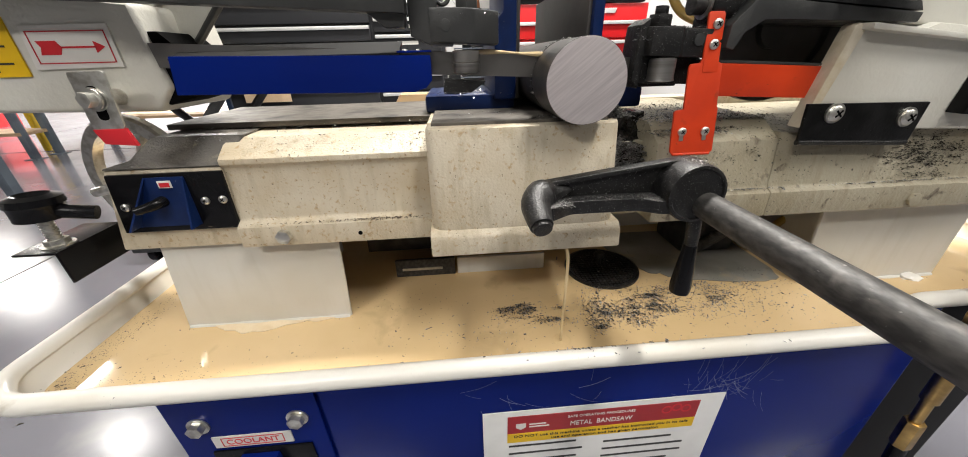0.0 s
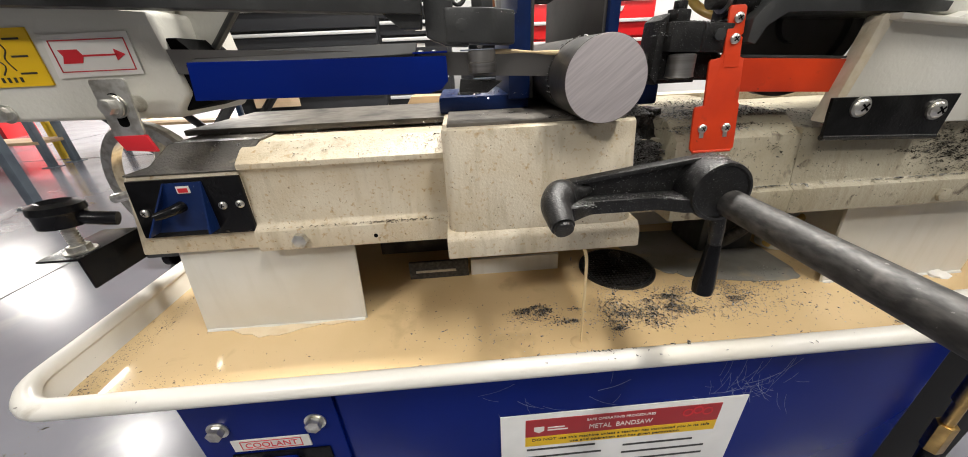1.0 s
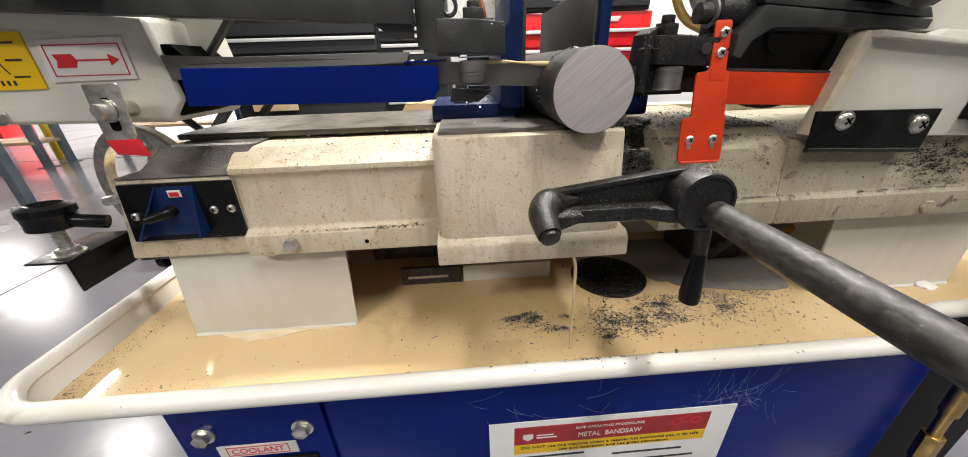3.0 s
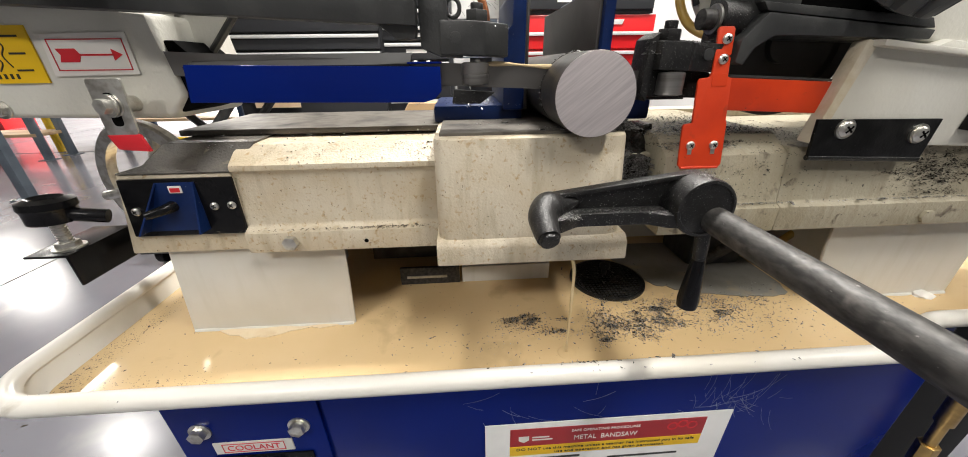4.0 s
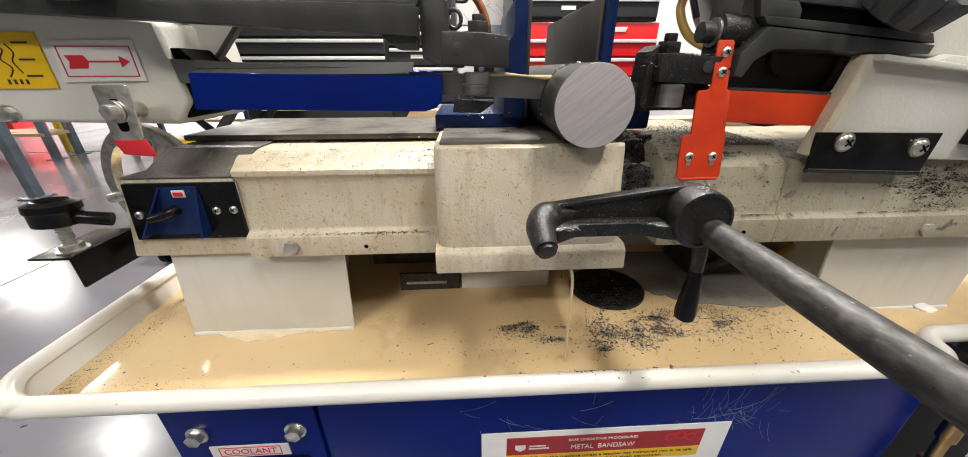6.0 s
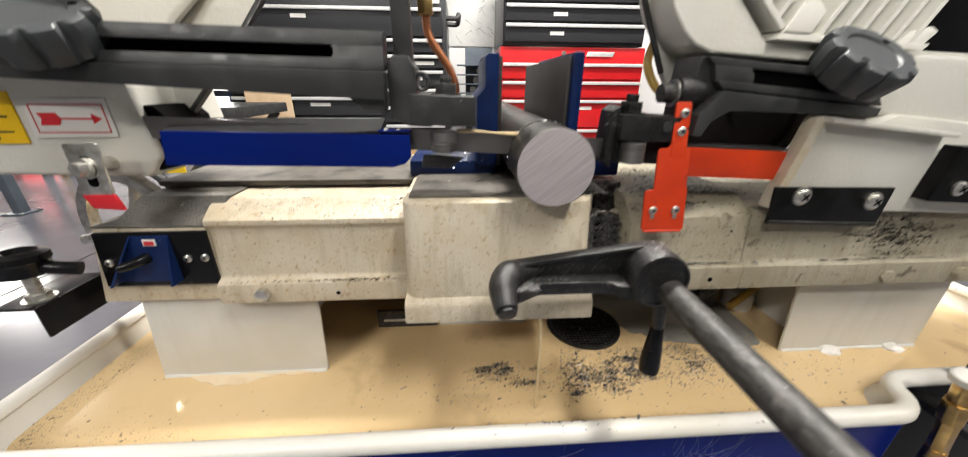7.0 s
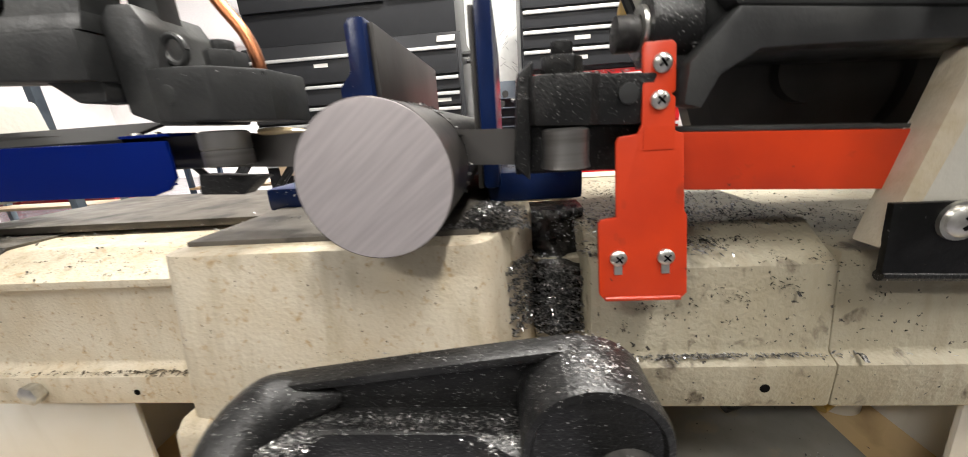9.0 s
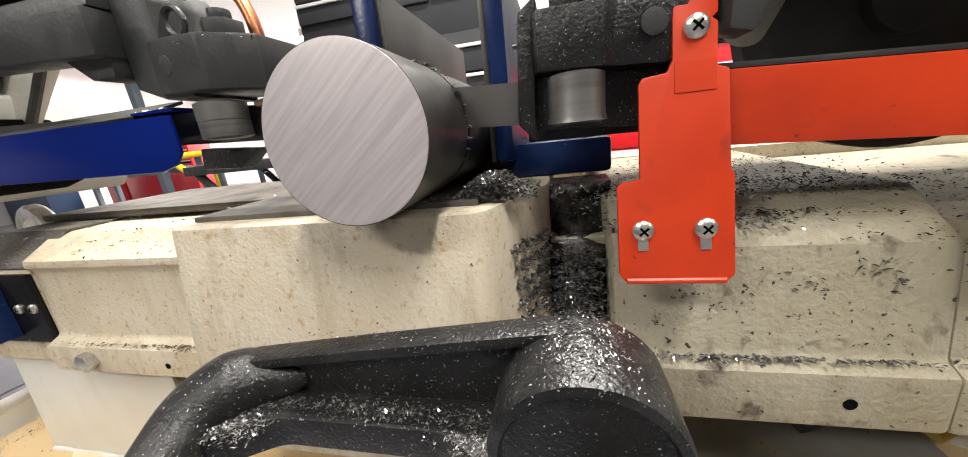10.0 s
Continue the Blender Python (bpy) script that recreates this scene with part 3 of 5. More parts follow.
def bed():
    t = thing("saw_bed", (0.1, 0.5, 0.48), "cream painted cast-iron saw bed, stained and specked with grime", "saw bed")
    # left casting: front ledge, recessed panel, sloping shoulder
    left = [(0.402, 0.598), (0.402, 0.622), (0.4120, 0.627), (0.4145, 0.684), (0.4100, 0.6885), (0.4105, 0.694), (0.436, 0.711), (0.62, 0.713), (0.62, 0.598)]
    part("left_casting", prism(left, "x", -0.252, -0.040, 0.003), CREAM, t)
    end = [(-0.363, 0.6875), (-0.251, 0.6875), (-0.251, 0.598), (-0.383, 0.598)]
    part("end_casting", prism(end, "y", 0.4125, 0.62, 0.003), CREAM, t)
    top = [(-0.363, 0.6875), (-0.361, 0.6895), (-0.334, 0.6965), (-0.329, 0.6995), (-0.3265, 0.7125), (-0.320, 0.7140), (-0.232, 0.7135), (-0.246, 0.6875)]
    b = prism(top, "y", 0.4115, 0.62, 0.003)
    for v in b.verts:
        if v.co.z > 0.70 and v.co.y < 0.5:
            v.co.y += 0.024
    part("worn_shoulder", b, WORN, t, "dark worn shoulder with the paint rubbed off")
    part("bed_plate", box(-0.33, -0.02, 0.47, 0.622, 0.7145, BED - 0.001, 0.0015), TABLESTEEL, t, "machined steel bed top with oil stains")
    part("rear_way", box(-0.28, 0.66, 0.622, 0.66, 0.60, 0.715, 0.003), CREAM, t)
    # raised front block under the work
    plan = rounded([(-0.0415, 0.361), (0.141, 0.361), (0.151, 0.392), (0.168, 0.426), (0.168, 0.62), (-0.0415, 0.62)], 0.014, 4)
    part("front_block", lean(prism([tuple(p) for p in plan], "z", 0.620, BED, 0.003), 0.627, 0.14), CREAM, t)
    skirt = [(0.352, 0.601), (0.3545, 0.6205), (0.361, 0.6265), (0.622, 0.6265), (0.622, 0.601)]
    part("block_skirt", prism(skirt, "x", -0.0435, 0.149, 0.0025), CREAM, t)
    part("block_top", box(-0.036, 0.136, 0.39, 0.62, BED - 0.002, BED + 0.0030, 0.001), TABLESTEEL, t, "machined steel rest under the bar")
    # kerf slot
    part("slot_wall", box(0.1675, 0.206, 0.432, 0.62, 0.60, 0.690, 0.002), CREAM_DIRTY_SHADED, t)
    # right casting
    right = [(0.388, 0.607), (0.388, 0.636), (0.3955, 0.640), (0.401, 0.693), (0.417, 0.703), (0.43, 0.712), (0.62, 0.714), (0.62, 0.607)]
    part("right_casting", prism(right, "x", 0.1985, 0.335, 0.003), CREAM_DIRTY_SHADED, t)
    right2 = [(0.388, 0.607), (0.388, 0.636), (0.3955, 0.640), (0.402, 0.700), (0.62, 0.702), (0.62, 0.607)]
    part("right_extension", prism(right2, "x", 0.3345, 0.67, 0.003), CREAM_DIRTY_SHADED, t)
    part("end_foot", box(0.669, 0.70, 0.39, 0.62, 0.62, 0.70, 0.004), CREAM, t)
    # sheet-metal feet
    for n, xb0, xb1, xt0, xt1, zt in (("leg", -0.364, -0.162, -0.352, -0.156, 0.600), ("leg", 0.459, 0.665, 0.449, 0.667, 0.610)):
        b = prism([(xb0, TZ), (xb1, TZ), (xt1, zt), (xt0, zt)], "y", 0.42, 0.4235, 0.0008)
        b = box(xb0 + 0.05, xb1 - 0.06, 0.4235, 0.60, TZ, zt, bm=b)
        part(n, b, SHEET, t, "white painted sheet-metal leg standing in the tray")
    for x0, x1 in ((-0.362, -0.164), (0.461, 0.663)):
        b = tube([(x0 + k * (x1 - x0) / 12, 0.4195 + 0.0006 * math.sin(k * 2.1), TZ + 0.0012) for k in range(13)], lambda k: 0.0022 + 0.0006 * math.sin(k * 21), 8)
        part("sealant_bead", b, SHEET, t)
    edge = [(-0.335, 0.420)] + [(-0.325 + 0.012 * k, 0.4135 - 0.0135 * math.sin(min(1.0, k / 8.0) * math.pi) - 0.0022 * math.sin(k * 2.6)) for k in range(11)] + [(-0.175, 0.4185), (-0.17, 0.420)]
    part("dried_patch", prism(edge, "z", TZ + 0.0004, TZ + 0.0022, 0.0), DRIED, t, "pale dried coolant crust at the leg")
    part("bolt", hexbolt((-0.204, 0.402, 0.611), (0, -1, 0), 0.0082, 0.007, washer=False), ZINC, t)
    part("bolt", hexbolt((0.606, 0.388, 0.622), (0, -1, 0), 0.0082, 0.007, washer=False), CREAM_DIRTY_SHADED, t)
    part("bolt", hexbolt((0.515, 0.388, 0.619), (0, -1, 0), 0.0082, 0.004, washer=False), CREAM_DIRTY_SHADED, t)
    part("drilled_hole", cyl((-0.124, 0.4025, 0.609), (-0.124, 0.4016, 0.609), 0.0024, n=14), HOLE_SHADE, t)
    part("drilled_hole", cyl((0.297, 0.3885, 0.621), (0.297, 0.3876, 0.621), 0.0028, n=14), HOLE_SHADE, t)
    # switch plate with blue guard
    pl = part("switch_plate", prism([(-0.361, 0.6835), (-0.2505, 0.6835), (-0.2515, 0.6205), (-0.368, 0.6205)], "y", 0.4085, 0.4130, 0.0015), PLASTIC, t, "black switch plate")
    for x, z in ((-0.3545, 0.6495), (-0.2750, 0.6530), (-0.2575, 0.6535)):
        cross_screw(pl, (x, 0.4085, z), 0.0042)
    g = part("switch_guard", prism([(-0.325, 0.680), (-0.287, 0.680), (-0.287, 0.627), (-0.349, 0.627)], "y", 0.4070, 0.4085, 0.0006), NAVY, pl, "blue folded switch guard")
    for x0, x1 in ((-0.324, -0.348), (-0.288, -0.288)):
        cb = (prism([(x0 - 0.001, 0.679), (x0 + 0.001, 0.679), (x1 + 0.001, 0.628), (x1 - 0.001, 0.628)], "y", 0.3925, 0.4070, 0.0))
        for v in cb.verts:
            if v.co.z > 0.65 and v.co.y < 0.40:
                v.co.y = 0.4063
        part("cheek", cb, NAVY, g)
    bg = part("badge", box(-0.3125, -0.3000, 0.4059, 0.4071, 0.6690, 0.6765, 0.0003), PAPER, g, "red and white badge")
    part("badge_print", box(-0.3110, -0.3015, 0.4056, 0.4060, 0.6700, 0.6745), RED, bg)
    part("toggle", tube([(-0.315, 0.4085, 0.655), (-0.318, 0.4005, 0.654), (-0.326, 0.3945, 0.652), (-0.332, 0.3915, 0.651)], lambda k: 0.0060 - 0.0022 * k, 14), PLASTIC, g, "black toggle lever")
    # black angle bracket with clamp knob at the end
    br = part("angle_bracket", box(-0.400, -0.3975, 0.368, 0.500, 0.588, 0.622, 0.0008), PLASTIC, t, "black steel angle bracket")
    part("bracket_lug", box(-0.398, -0.372, 0.455, 0.490, 0.600, 0.618, 0.001), PLASTIC, br)
    part("bracket_ledge", box(-0.438, -0.400, 0.368, 0.440, 0.6195, 0.622, 0.0008), PLASTIC, br)
    cx, cy = -0.4125, 0.387
    ck = part("clamp_screw", cyl((cx, cy, 0.615), (cx, cy, 0.652), 0.0048, n=14), ZINC, t, "threaded clamp screw")
    th = None
    for k in range(9):
        th = cyl((cx, cy, 0.626 + k * 0.0028), (cx, cy, 0.6275 + k * 0.0028), 0.0058, n=14, bm=th)
    part("thread", th, ZINC, ck)
    part("lock_nut", hexbolt((cx, cy, 0.622), (0, 0, 1), 0.0095, 0.007), ZINC, ck)
    kb = lathe([(0, 0.010), (0.002, 0.0185), (0.014, 0.0190), (0.0165, 0.0205), (0.023, 0.0200), (0.0255, 0.013), (0.022, 0.009), (0.022, 0.001)], (cx, cy, 0.6495), (0.05, 0.05, 1), 28)
    part("knob", kb, PLASTIC, ck, "black glossy clamp knob")
    part("knob_arm", tube([(cx + 0.015, cy + 0.002, 0.657), (cx + 0.03, cy + 0.005, 0.654), (cx + 0.042, cy + 0.009, 0.651)], 0.0068, 14), PLASTIC, ck)
    # handwheel behind the end
    wc, n = Vector((-0.402, 0.500, 0.652)), 56
    w = lathe([(-0.007, 0.0760), (-0.004, 0.0785), (0.004, 0.0785), (0.007, 0.0760), (0.006, 0.0630), (-0.006, 0.0630), (-0.007, 0.0760)], wc, (0.25, 1, 0), n)
    hw = part("handwheel", w, ZINC, t, "polished vise handwheel")
    h = cyl(wc - Vector((0, 0.014, 0)), wc + Vector((0, 0.05, 0)), 0.016, n=20)
    for k in range(3):
        a = k * TAU / 3 + 1.25
        h = cyl(wc, wc + Vector((0.068 * math.cos(a), 0, 0.068 * math.sin(a))), 0.006, n=10, bm=h)
    part("spokes", h, ZINC, hw)
    # things under the bed
    # Rear sheet added to keep lamp light from leaking under the bed.
    part("rear_skirt", box(-0.36, 0.67, 0.63, 0.636, TZ, 0.61, 0.002), SHEET, t, "white rear sheet added to block light under the bed")
    # Dark sheet put in for the shadow between the leg and the block.
    part("under_plate", box(-0.158, 0.130, 0.530, 0.536, 0.512, 0.604, 0.001), STEELDARK, t, "dark sheet standing in for the shade under the bed")
    part("slotted_bracket", box(-0.115, -0.026, 0.502, 0.508, TZ, 0.509, 0.001), RODSTEEL, t, "slotted steel bracket under the bed")
    part("bracket_slot", box(-0.105, -0.045, 0.5005, 0.5022, 0.492, 0.4955, 0.0), ZINC, t)
    part("drip_strip", box(-0.022, 0.112, 0.503, 0.509, TZ, 0.507, 0.001), SHEET, t, "white drip strip under the bed")
    part("cross_rail", box(-0.165, 0.47, 0.60, 0.612, 0.520, 0.535, 0.002), SHEET, t)
    # Dark box added for the shade and dark clutter beneath the right casting.
    part("pump_body", box(0.345, 0.435, 0.52, 0.60, TZ, 0.575, 0.008), BLACK, t, "dark box added for shade and clutter under the bed")
    part("pump_hose", tube([(0.44, 0.50, 0.500), (0.50, 0.52, 0.525), (0.56, 0.53, 0.56), (0.60, 0.54, 0.60)], 0.006, 12), HOSE, t, "pale coolant hose")
    part("pump_pipe", tube([(0.36, 0.515, 0.49), (0.39, 0.505, 0.52), (0.43, 0.515, 0.545), (0.47, 0.53, 0.56)], 0.009, 12), RODSTEEL, t)
    for x in (0.53, 0.625):
        q = bmesh.new()
        bmesh.ops.create_icosphere(q, subdivisions=3, radius=0.014)
        for v in q.verts:
            v.co *= 1 + 0.35 * noise.noise(v.co * 120 + Vector((x * 9, 0, 0)))
            v.co = Vector((x + v.co.x, 0.416 + v.co.y * 0.8, TZ + v.co.z * 0.55))
        part("sealant", q, PAPER, t, "white lump of sealant")
    part("white_pipe", cyl((0.478, 0.53, TZ), (0.478, 0.53, 0.512), 0.022, n=24, w=0.002), SHEET, t, "short white drain pipe")


bed()


# ---- vise and work ----
def vise():
    t = thing("vise_jaw_moving", (0.0, 0.55, BED), "navy cast vise jaw with a steel face plate", "vise jaw", "vise jaws")
    part("foot", box(-0.046, 0.058, 0.478, 0.60, BED, 0.741, 0.004), NAVY, t)
    part("upright", prism([(0.034, 0.735), (0.034, 0.812), (0.0435, 0.822), (0.0435, 0.852), (0.047, 0.857), (0.0585, 0.857), (0.0585, 0.735)], "y", 0.472, 0.62, 0.003), NAVY, t)
    part("face_plate", box(0.0585, 0.0629, 0.478, 0.70, 0.735, 0.854, 0.001), JAWSTEEL, t, "dull steel jaw plate")
    part("stud", cyl((-0.01, 0.55, 0.741), (-0.01, 0.55, 0.762), 0.008, n=18), BLACK, t)
    part("stud_washer", cyl((-0.01, 0.50, 0.741), (-0.01, 0.50, 0.7435), 0.014, n=24), BLACK, t)
    t = thing("vise_jaw_fixed", (0.17, 0.55, BED), "navy cast fixed vise jaw with a steel face plate", "vise jaw", "vise jaws")
    part("foot", box(0.137, 0.208, 0.470, 0.60, BED, 0.745, 0.004), NAVY, t)
    part("upright", box(0.1352, 0.1475, 0.456, 0.64, 0.735, 0.858, 0.004), NAVY, t)
    part("face_plate", box(0.1312, 0.1352, 0.462, 0.72, 0.735, 0.854, 0.001), JAWSTEEL, t, "dull steel jaw plate")


vise()
BX, BZ, BR = 0.0970, 0.7590, 0.0340


def work():
    t = thing("steel_bar", (BX, 0.6, BED + 0.003), "round mill-scale steel bar with a freshly sawn bright end face", "steel bar")
    part("body", lathe([(0, BR), (0.0560, BR), (0.0563, BR - 0.002), (0.0587, BR - 0.002), (0.0590, BR), (0.55, BR)], (BX, 0.3510, BZ), (0, 1, 0), 72), STEELDARK, t)
    part("sawn_face", lathe([(0.0004, BR - 0.0001), (-0.0003, BR - 0.0004), (-0.0006, BR - 0.0030), (-0.0006, 0.0004)], (BX, 0.3510, BZ), (0, 1, 0), 72), SAWN, t, "bright sawn end face with fine saw lines")


work()


# ---- saw head ----
def tilt(bm):
    for v in bm.verts:
        v.co.z -= 0.02 * (v.co.x + 0.15)
    return bm


def slope(bm):
    """The housings slope back above the guide arms."""
    for v in bm.verts:
        d = max(0.0, v.co.z - 0.845) * 0.42
        v.co.y += d
        v.co.x += (v.co.x - 0.07) * d / 0.40
        v.co.z += (v.co.z - 0.82) * d / 0.40
    return bm


def knob(parent, c, n, r, name="clamp_knob"):
    """A ten-lobed clamp knob with a dished face."""
    m = Matrix.Translation(c) @ Vector(n).to_track_quat("Z", "Y").to_matrix().to_4x4()
    b = bmesh.new()
    N = 80
    rows = []
    for h, k, lobe in ((-0.030, 0.62, 0.0), (-0.026, 0.88, 0.05), (-0.006, 1.0, 0.11), (0.0, 0.95, 0.10), (0.0015, 0.86, 0.05), (0.0005, 0.62, 0.0), (-0.0015, 0.58, 0), (-0.0015, 0.02, 0)):
        row = []
        for i in range(N):
            a = TAU * i / N
            dent = 1 - lobe * 1.5 * max(0.0, math.cos(a * 10)) ** 2
            row.append(b.verts.new(m @ Vector((r * k * dent * math.cos(a), r * k * dent * math.sin(a), h))))
        rows.append(row)
    for p, q in zip(rows, rows[1:]):
        for i in range(N):
            b.faces.new((p[i], p[(i + 1) % N], q[(i + 1) % N], q[i]))
    b.faces.new(rows[0][::-1])
    b.faces.new(rows[-1])
    k = part(name, b, KNOBGREY, parent, "charcoal ten-lobed clamp knob", origin=c)
    for a in (0.5, 3.7):
        p = m @ Vector((r * 0.7 * math.cos(a), r * 0.7 * math.sin(a), -0.0005))
        part("face_hole", cyl(p, p + Vector(n).normalized() * 0.0016, r * 0.085, n=14), HOLE_SHADE, k)
    return k


def head():
    t = thing("band_saw", (0.15, 0.45, 0.70), "light grey cast band saw with black blade guide arms", "band saw")
    # wheel cover with arrow and warning labels
    cov = part("wheel_cover", prism([(-0.281, 0.741), (-0.264, 0.761), (-0.273, 0.827), (-0.31, 0.831), (-0.60, 0.85), (-0.60, 0.748)], "y", 0.407, 0.52, 0.006, 3), HEADPAINT, t, "textured light grey blade wheel cover")
    # Solid black block in place of the shaded opening where the blade enters.
    part("cover_mouth", prism([(-0.276, 0.746), (-0.250, 0.752), (-0.252, 0.795), (-0.262, 0.806), (-0.276, 0.806)], "y", 0.412, 0.47, 0.002), HOLE_SHADE, cov)
    Y = 0.4055
    al = part("arrow_label", prism([(-0.3650, 0.7785), (-0.2945, 0.7795), (-0.2945, 0.8120), (-0.3625, 0.8110)], "y", Y, Y + 0.0016), PAPER, cov, "white label with a red arrow")
    b = None
    for a in ((-0.3545, -0.2935, 0.8075, 0.8083), (-0.3545, -0.2935, 0.7838, 0.7846), (-0.3545, -0.3537, 0.7838, 0.8083), (-0.2943, -0.2935, 0.7838, 0.8083)):
        b = box(a[0], a[1], Y - 0.0004, Y, a[2], a[3], bm=b)
    b = prism([(-0.3500, 0.8010), (-0.3345, 0.8010), (-0.3315, 0.7960), (-0.3345, 0.7905), (-0.3500, 0.7905), (-0.3475, 0.7960)], "y", Y - 0.0004, Y, bm=b)
    b = box(-0.3320, -0.3040, Y - 0.0004, Y, 0.7953, 0.7967, bm=b)
    b = prism([(-0.3055, 0.8005), (-0.2975, 0.7960), (-0.3055, 0.7915)], "y", Y - 0.0004, Y, bm=b)
    bmesh.ops.translate(b, vec=(-0.005, 0, -0.001), verts=b.verts)
    part("arrow", b, RED, al, "red direction arrow in a red frame")
    yl = part("warning_label", box(-0.4360, -0.3720, Y, Y + 0.0016, 0.7735, 0.8175, 0.0), YELLOW, cov, "yellow label with a black line drawing")
    b = box(-0.4310, -0.4030, Y - 0.0004, Y, 0.8095, 0.8155)
    for k in range(3):
        b = box(-0.3930, -0.3800, Y - 0.0004, Y, 0.809 - k * 0.013, 0.8105 - k * 0.013, bm=b)
    b = tube([(-0.4070, Y, 0.809), (-0.4030, Y, 0.804), (-0.4080, Y, 0.797), (-0.4020, Y, 0.790), (-0.4070, Y, 0.783)], 0.0006, 5, b, 4)
    b = tube([(-0.3990, Y, 0.809), (-0.3950, Y, 0.802), (-0.3990, Y, 0.795), (-0.3950, Y, 0.786)], 0.0006, 5, b, 4)
    for k in range(4):
        b = box(-0.4110 + k * 0.005, -0.4090 + k * 0.005, Y - 0.0004, Y, 0.777, 0.781, bm=b)
    part("drawing", b, INK, yl)
    ring = rounded([(-0.3240, 0.777), (-0.2955, 0.777), (-0.2985, 0.731), (-0.3245, 0.731)], 0.003, 3)
    st = part("latch_strip", prism([tuple(p) for p in ring], "y", 0.3838, 0.386, 0.0005), ZINC, t, "zinc latch strip with a red dipped end")
    part("red_tip", prism([(-0.3250, 0.7312), (-0.2983, 0.7312), (-0.2940, 0.716), (-0.3200, 0.7185)], "y", 0.3832, 0.3866, 0.0006), RED, st, "red painted end")
    part("strip_slot", prism([tuple(p) for p in rounded([(-0.3150, 0.7385), (-0.3065, 0.7385), (-0.3060, 0.766), (-0.3145, 0.766)], 0.004, 4)], "y", 0.3834, 0.3842), HOLE_SHADE, st)
    part("strip_washer", lathe([(0, 0.0095), (0.0018, 0.0095), (0.0018, 0.004)], (-0.3110, 0.3838, 0.7555), (0, -1, 0), 28), ZINC, st)
    part("strip_bolt", hexbolt((-0.3110, 0.3822, 0.7555), (-0.12, -1, 0.05), 0.0064, 0.0085), ZINC, st, "zinc bolt and washer")
    part("spacer", cyl((-0.3110, 0.386, 0.7555), (-0.3110, 0.409, 0.7555), 0.007, n=20), ZINC, st)
    part("cover_bolt", hexbolt((-0.4250, 0.407, 0.752), (0, -1, 0), 0.006, 0.006), ZINC, cov)
    # frame behind, both sides
    fr = part("frame_casting", slope(prism([(-0.60, 0.79), (-0.262, 0.792), (-0.170, 0.889), (-0.158, 0.91), (-0.11, 1.02), (-0.60, 1.02)], "y", 0.45, 0.459, 0.002, 2)), HEADPAINT, t, "light grey wheel housing")
    part("raised_face", slope(prism([(-0.60, 0.800), (-0.300, 0.800), (-0.239, 0.877), (-0.206, 0.903), (-0.165, 1.02), (-0.60, 1.02)], "y", 0.440, 0.452, 0.007, 3)), HEADPAINT, fr)
    part("edge_strip", slope(tube([(-0.28, 0.452, 0.785), (-0.262, 0.452, 0.792), (-0.170, 0.452, 0.889), (-0.158, 0.452, 0.91), (-0.108, 0.452, 1.02)], 0.0035, 8)), BLACK, fr)
    fr2 = part("frame_casting", prism([(0.190, 0.96), (0.206, 0.921), (0.2165, 0.895), (0.243, 0.838), (0.262, 0.81), (0.30, 0.79), (0.72, 0.74), (0.72, 0.858), (0.505, 0.866), (0.54, 1.06), (0.160, 1.06)], "y", 0.475, 0.486, 0.002, 2), HEADPAINT, t, "light grey drive-side housing")
    part("raised_face", slope(prism([(0.200, 0.978), (0.207, 0.904), (0.213, 0.888), (0.225, 0.871), (0.236, 0.861), (0.252, 0.8545), (0.425, 0.8435), (0.440, 0.800), (0.72, 0.755), (0.72, 0.850), (0.456, 0.8560), (0.3035, 0.8665)], "y", 0.411, 0.478, 0.004, 3)), HEADPAINT, fr2)
    part("edge_strip", tube([(0.160, 0.474, 1.06), (0.188, 0.474, 0.96), (0.204, 0.474, 0.921), (0.2145, 0.474, 0.895), (0.241, 0.474, 0.838)], 0.0032, 8), BLACK, fr2)
    # Black block added to darken the recess and hide the pale wall behind.
    part("drive_guard", prism([(0.47, 0.862), (0.85, 0.845), (0.85, 1.15), (0.50, 1.10)], "y", 0.56, 0.60, 0.004), PLASTIC, fr2, "black block added for the darkness behind the motor")
    part("belt_wheel", lathe([(0, 0.075), (0.012, 0.075), (0.012, 0.062), (0.006, 0.06), (0.006, 0.02), (0.014, 0.02), (0.014, 0.001)], (0.345, 0.472, 0.80), (0, -1, 0), 48), JAWSTEEL, fr2)
    part("belt_post", cyl((0.268, 0.452, 0.790), (0.292, 0.470, 0.822), 0.010, n=20, w=0.001), HEADPAINT, fr2)
    # drive motor: box with a rim, deep slanting fins and a corner lug
    mo = part("motor", slope(prism([(0.312, 0.868), (0.458, 0.864), (0.490, 0.912), (0.535, 1.06), (0.125, 1.06)], "y", 0.428, 0.56, 0.003)), HEADPAINT, t, "light grey finned drive motor")
    part("side_rim", slope(prism([(0.128, 1.052), (0.308, 0.872), (0.3125, 0.875), (0.136, 1.056)], "y", 0.400, 0.432, 0.001)), HEADPAINT, mo)
    part("foot_rim", slope(prism([(0.304, 0.8650), (0.452, 0.8570), (0.459, 0.8630), (0.310, 0.8715)], "y", 0.400, 0.440, 0.0015)), HEADPAINT, mo)
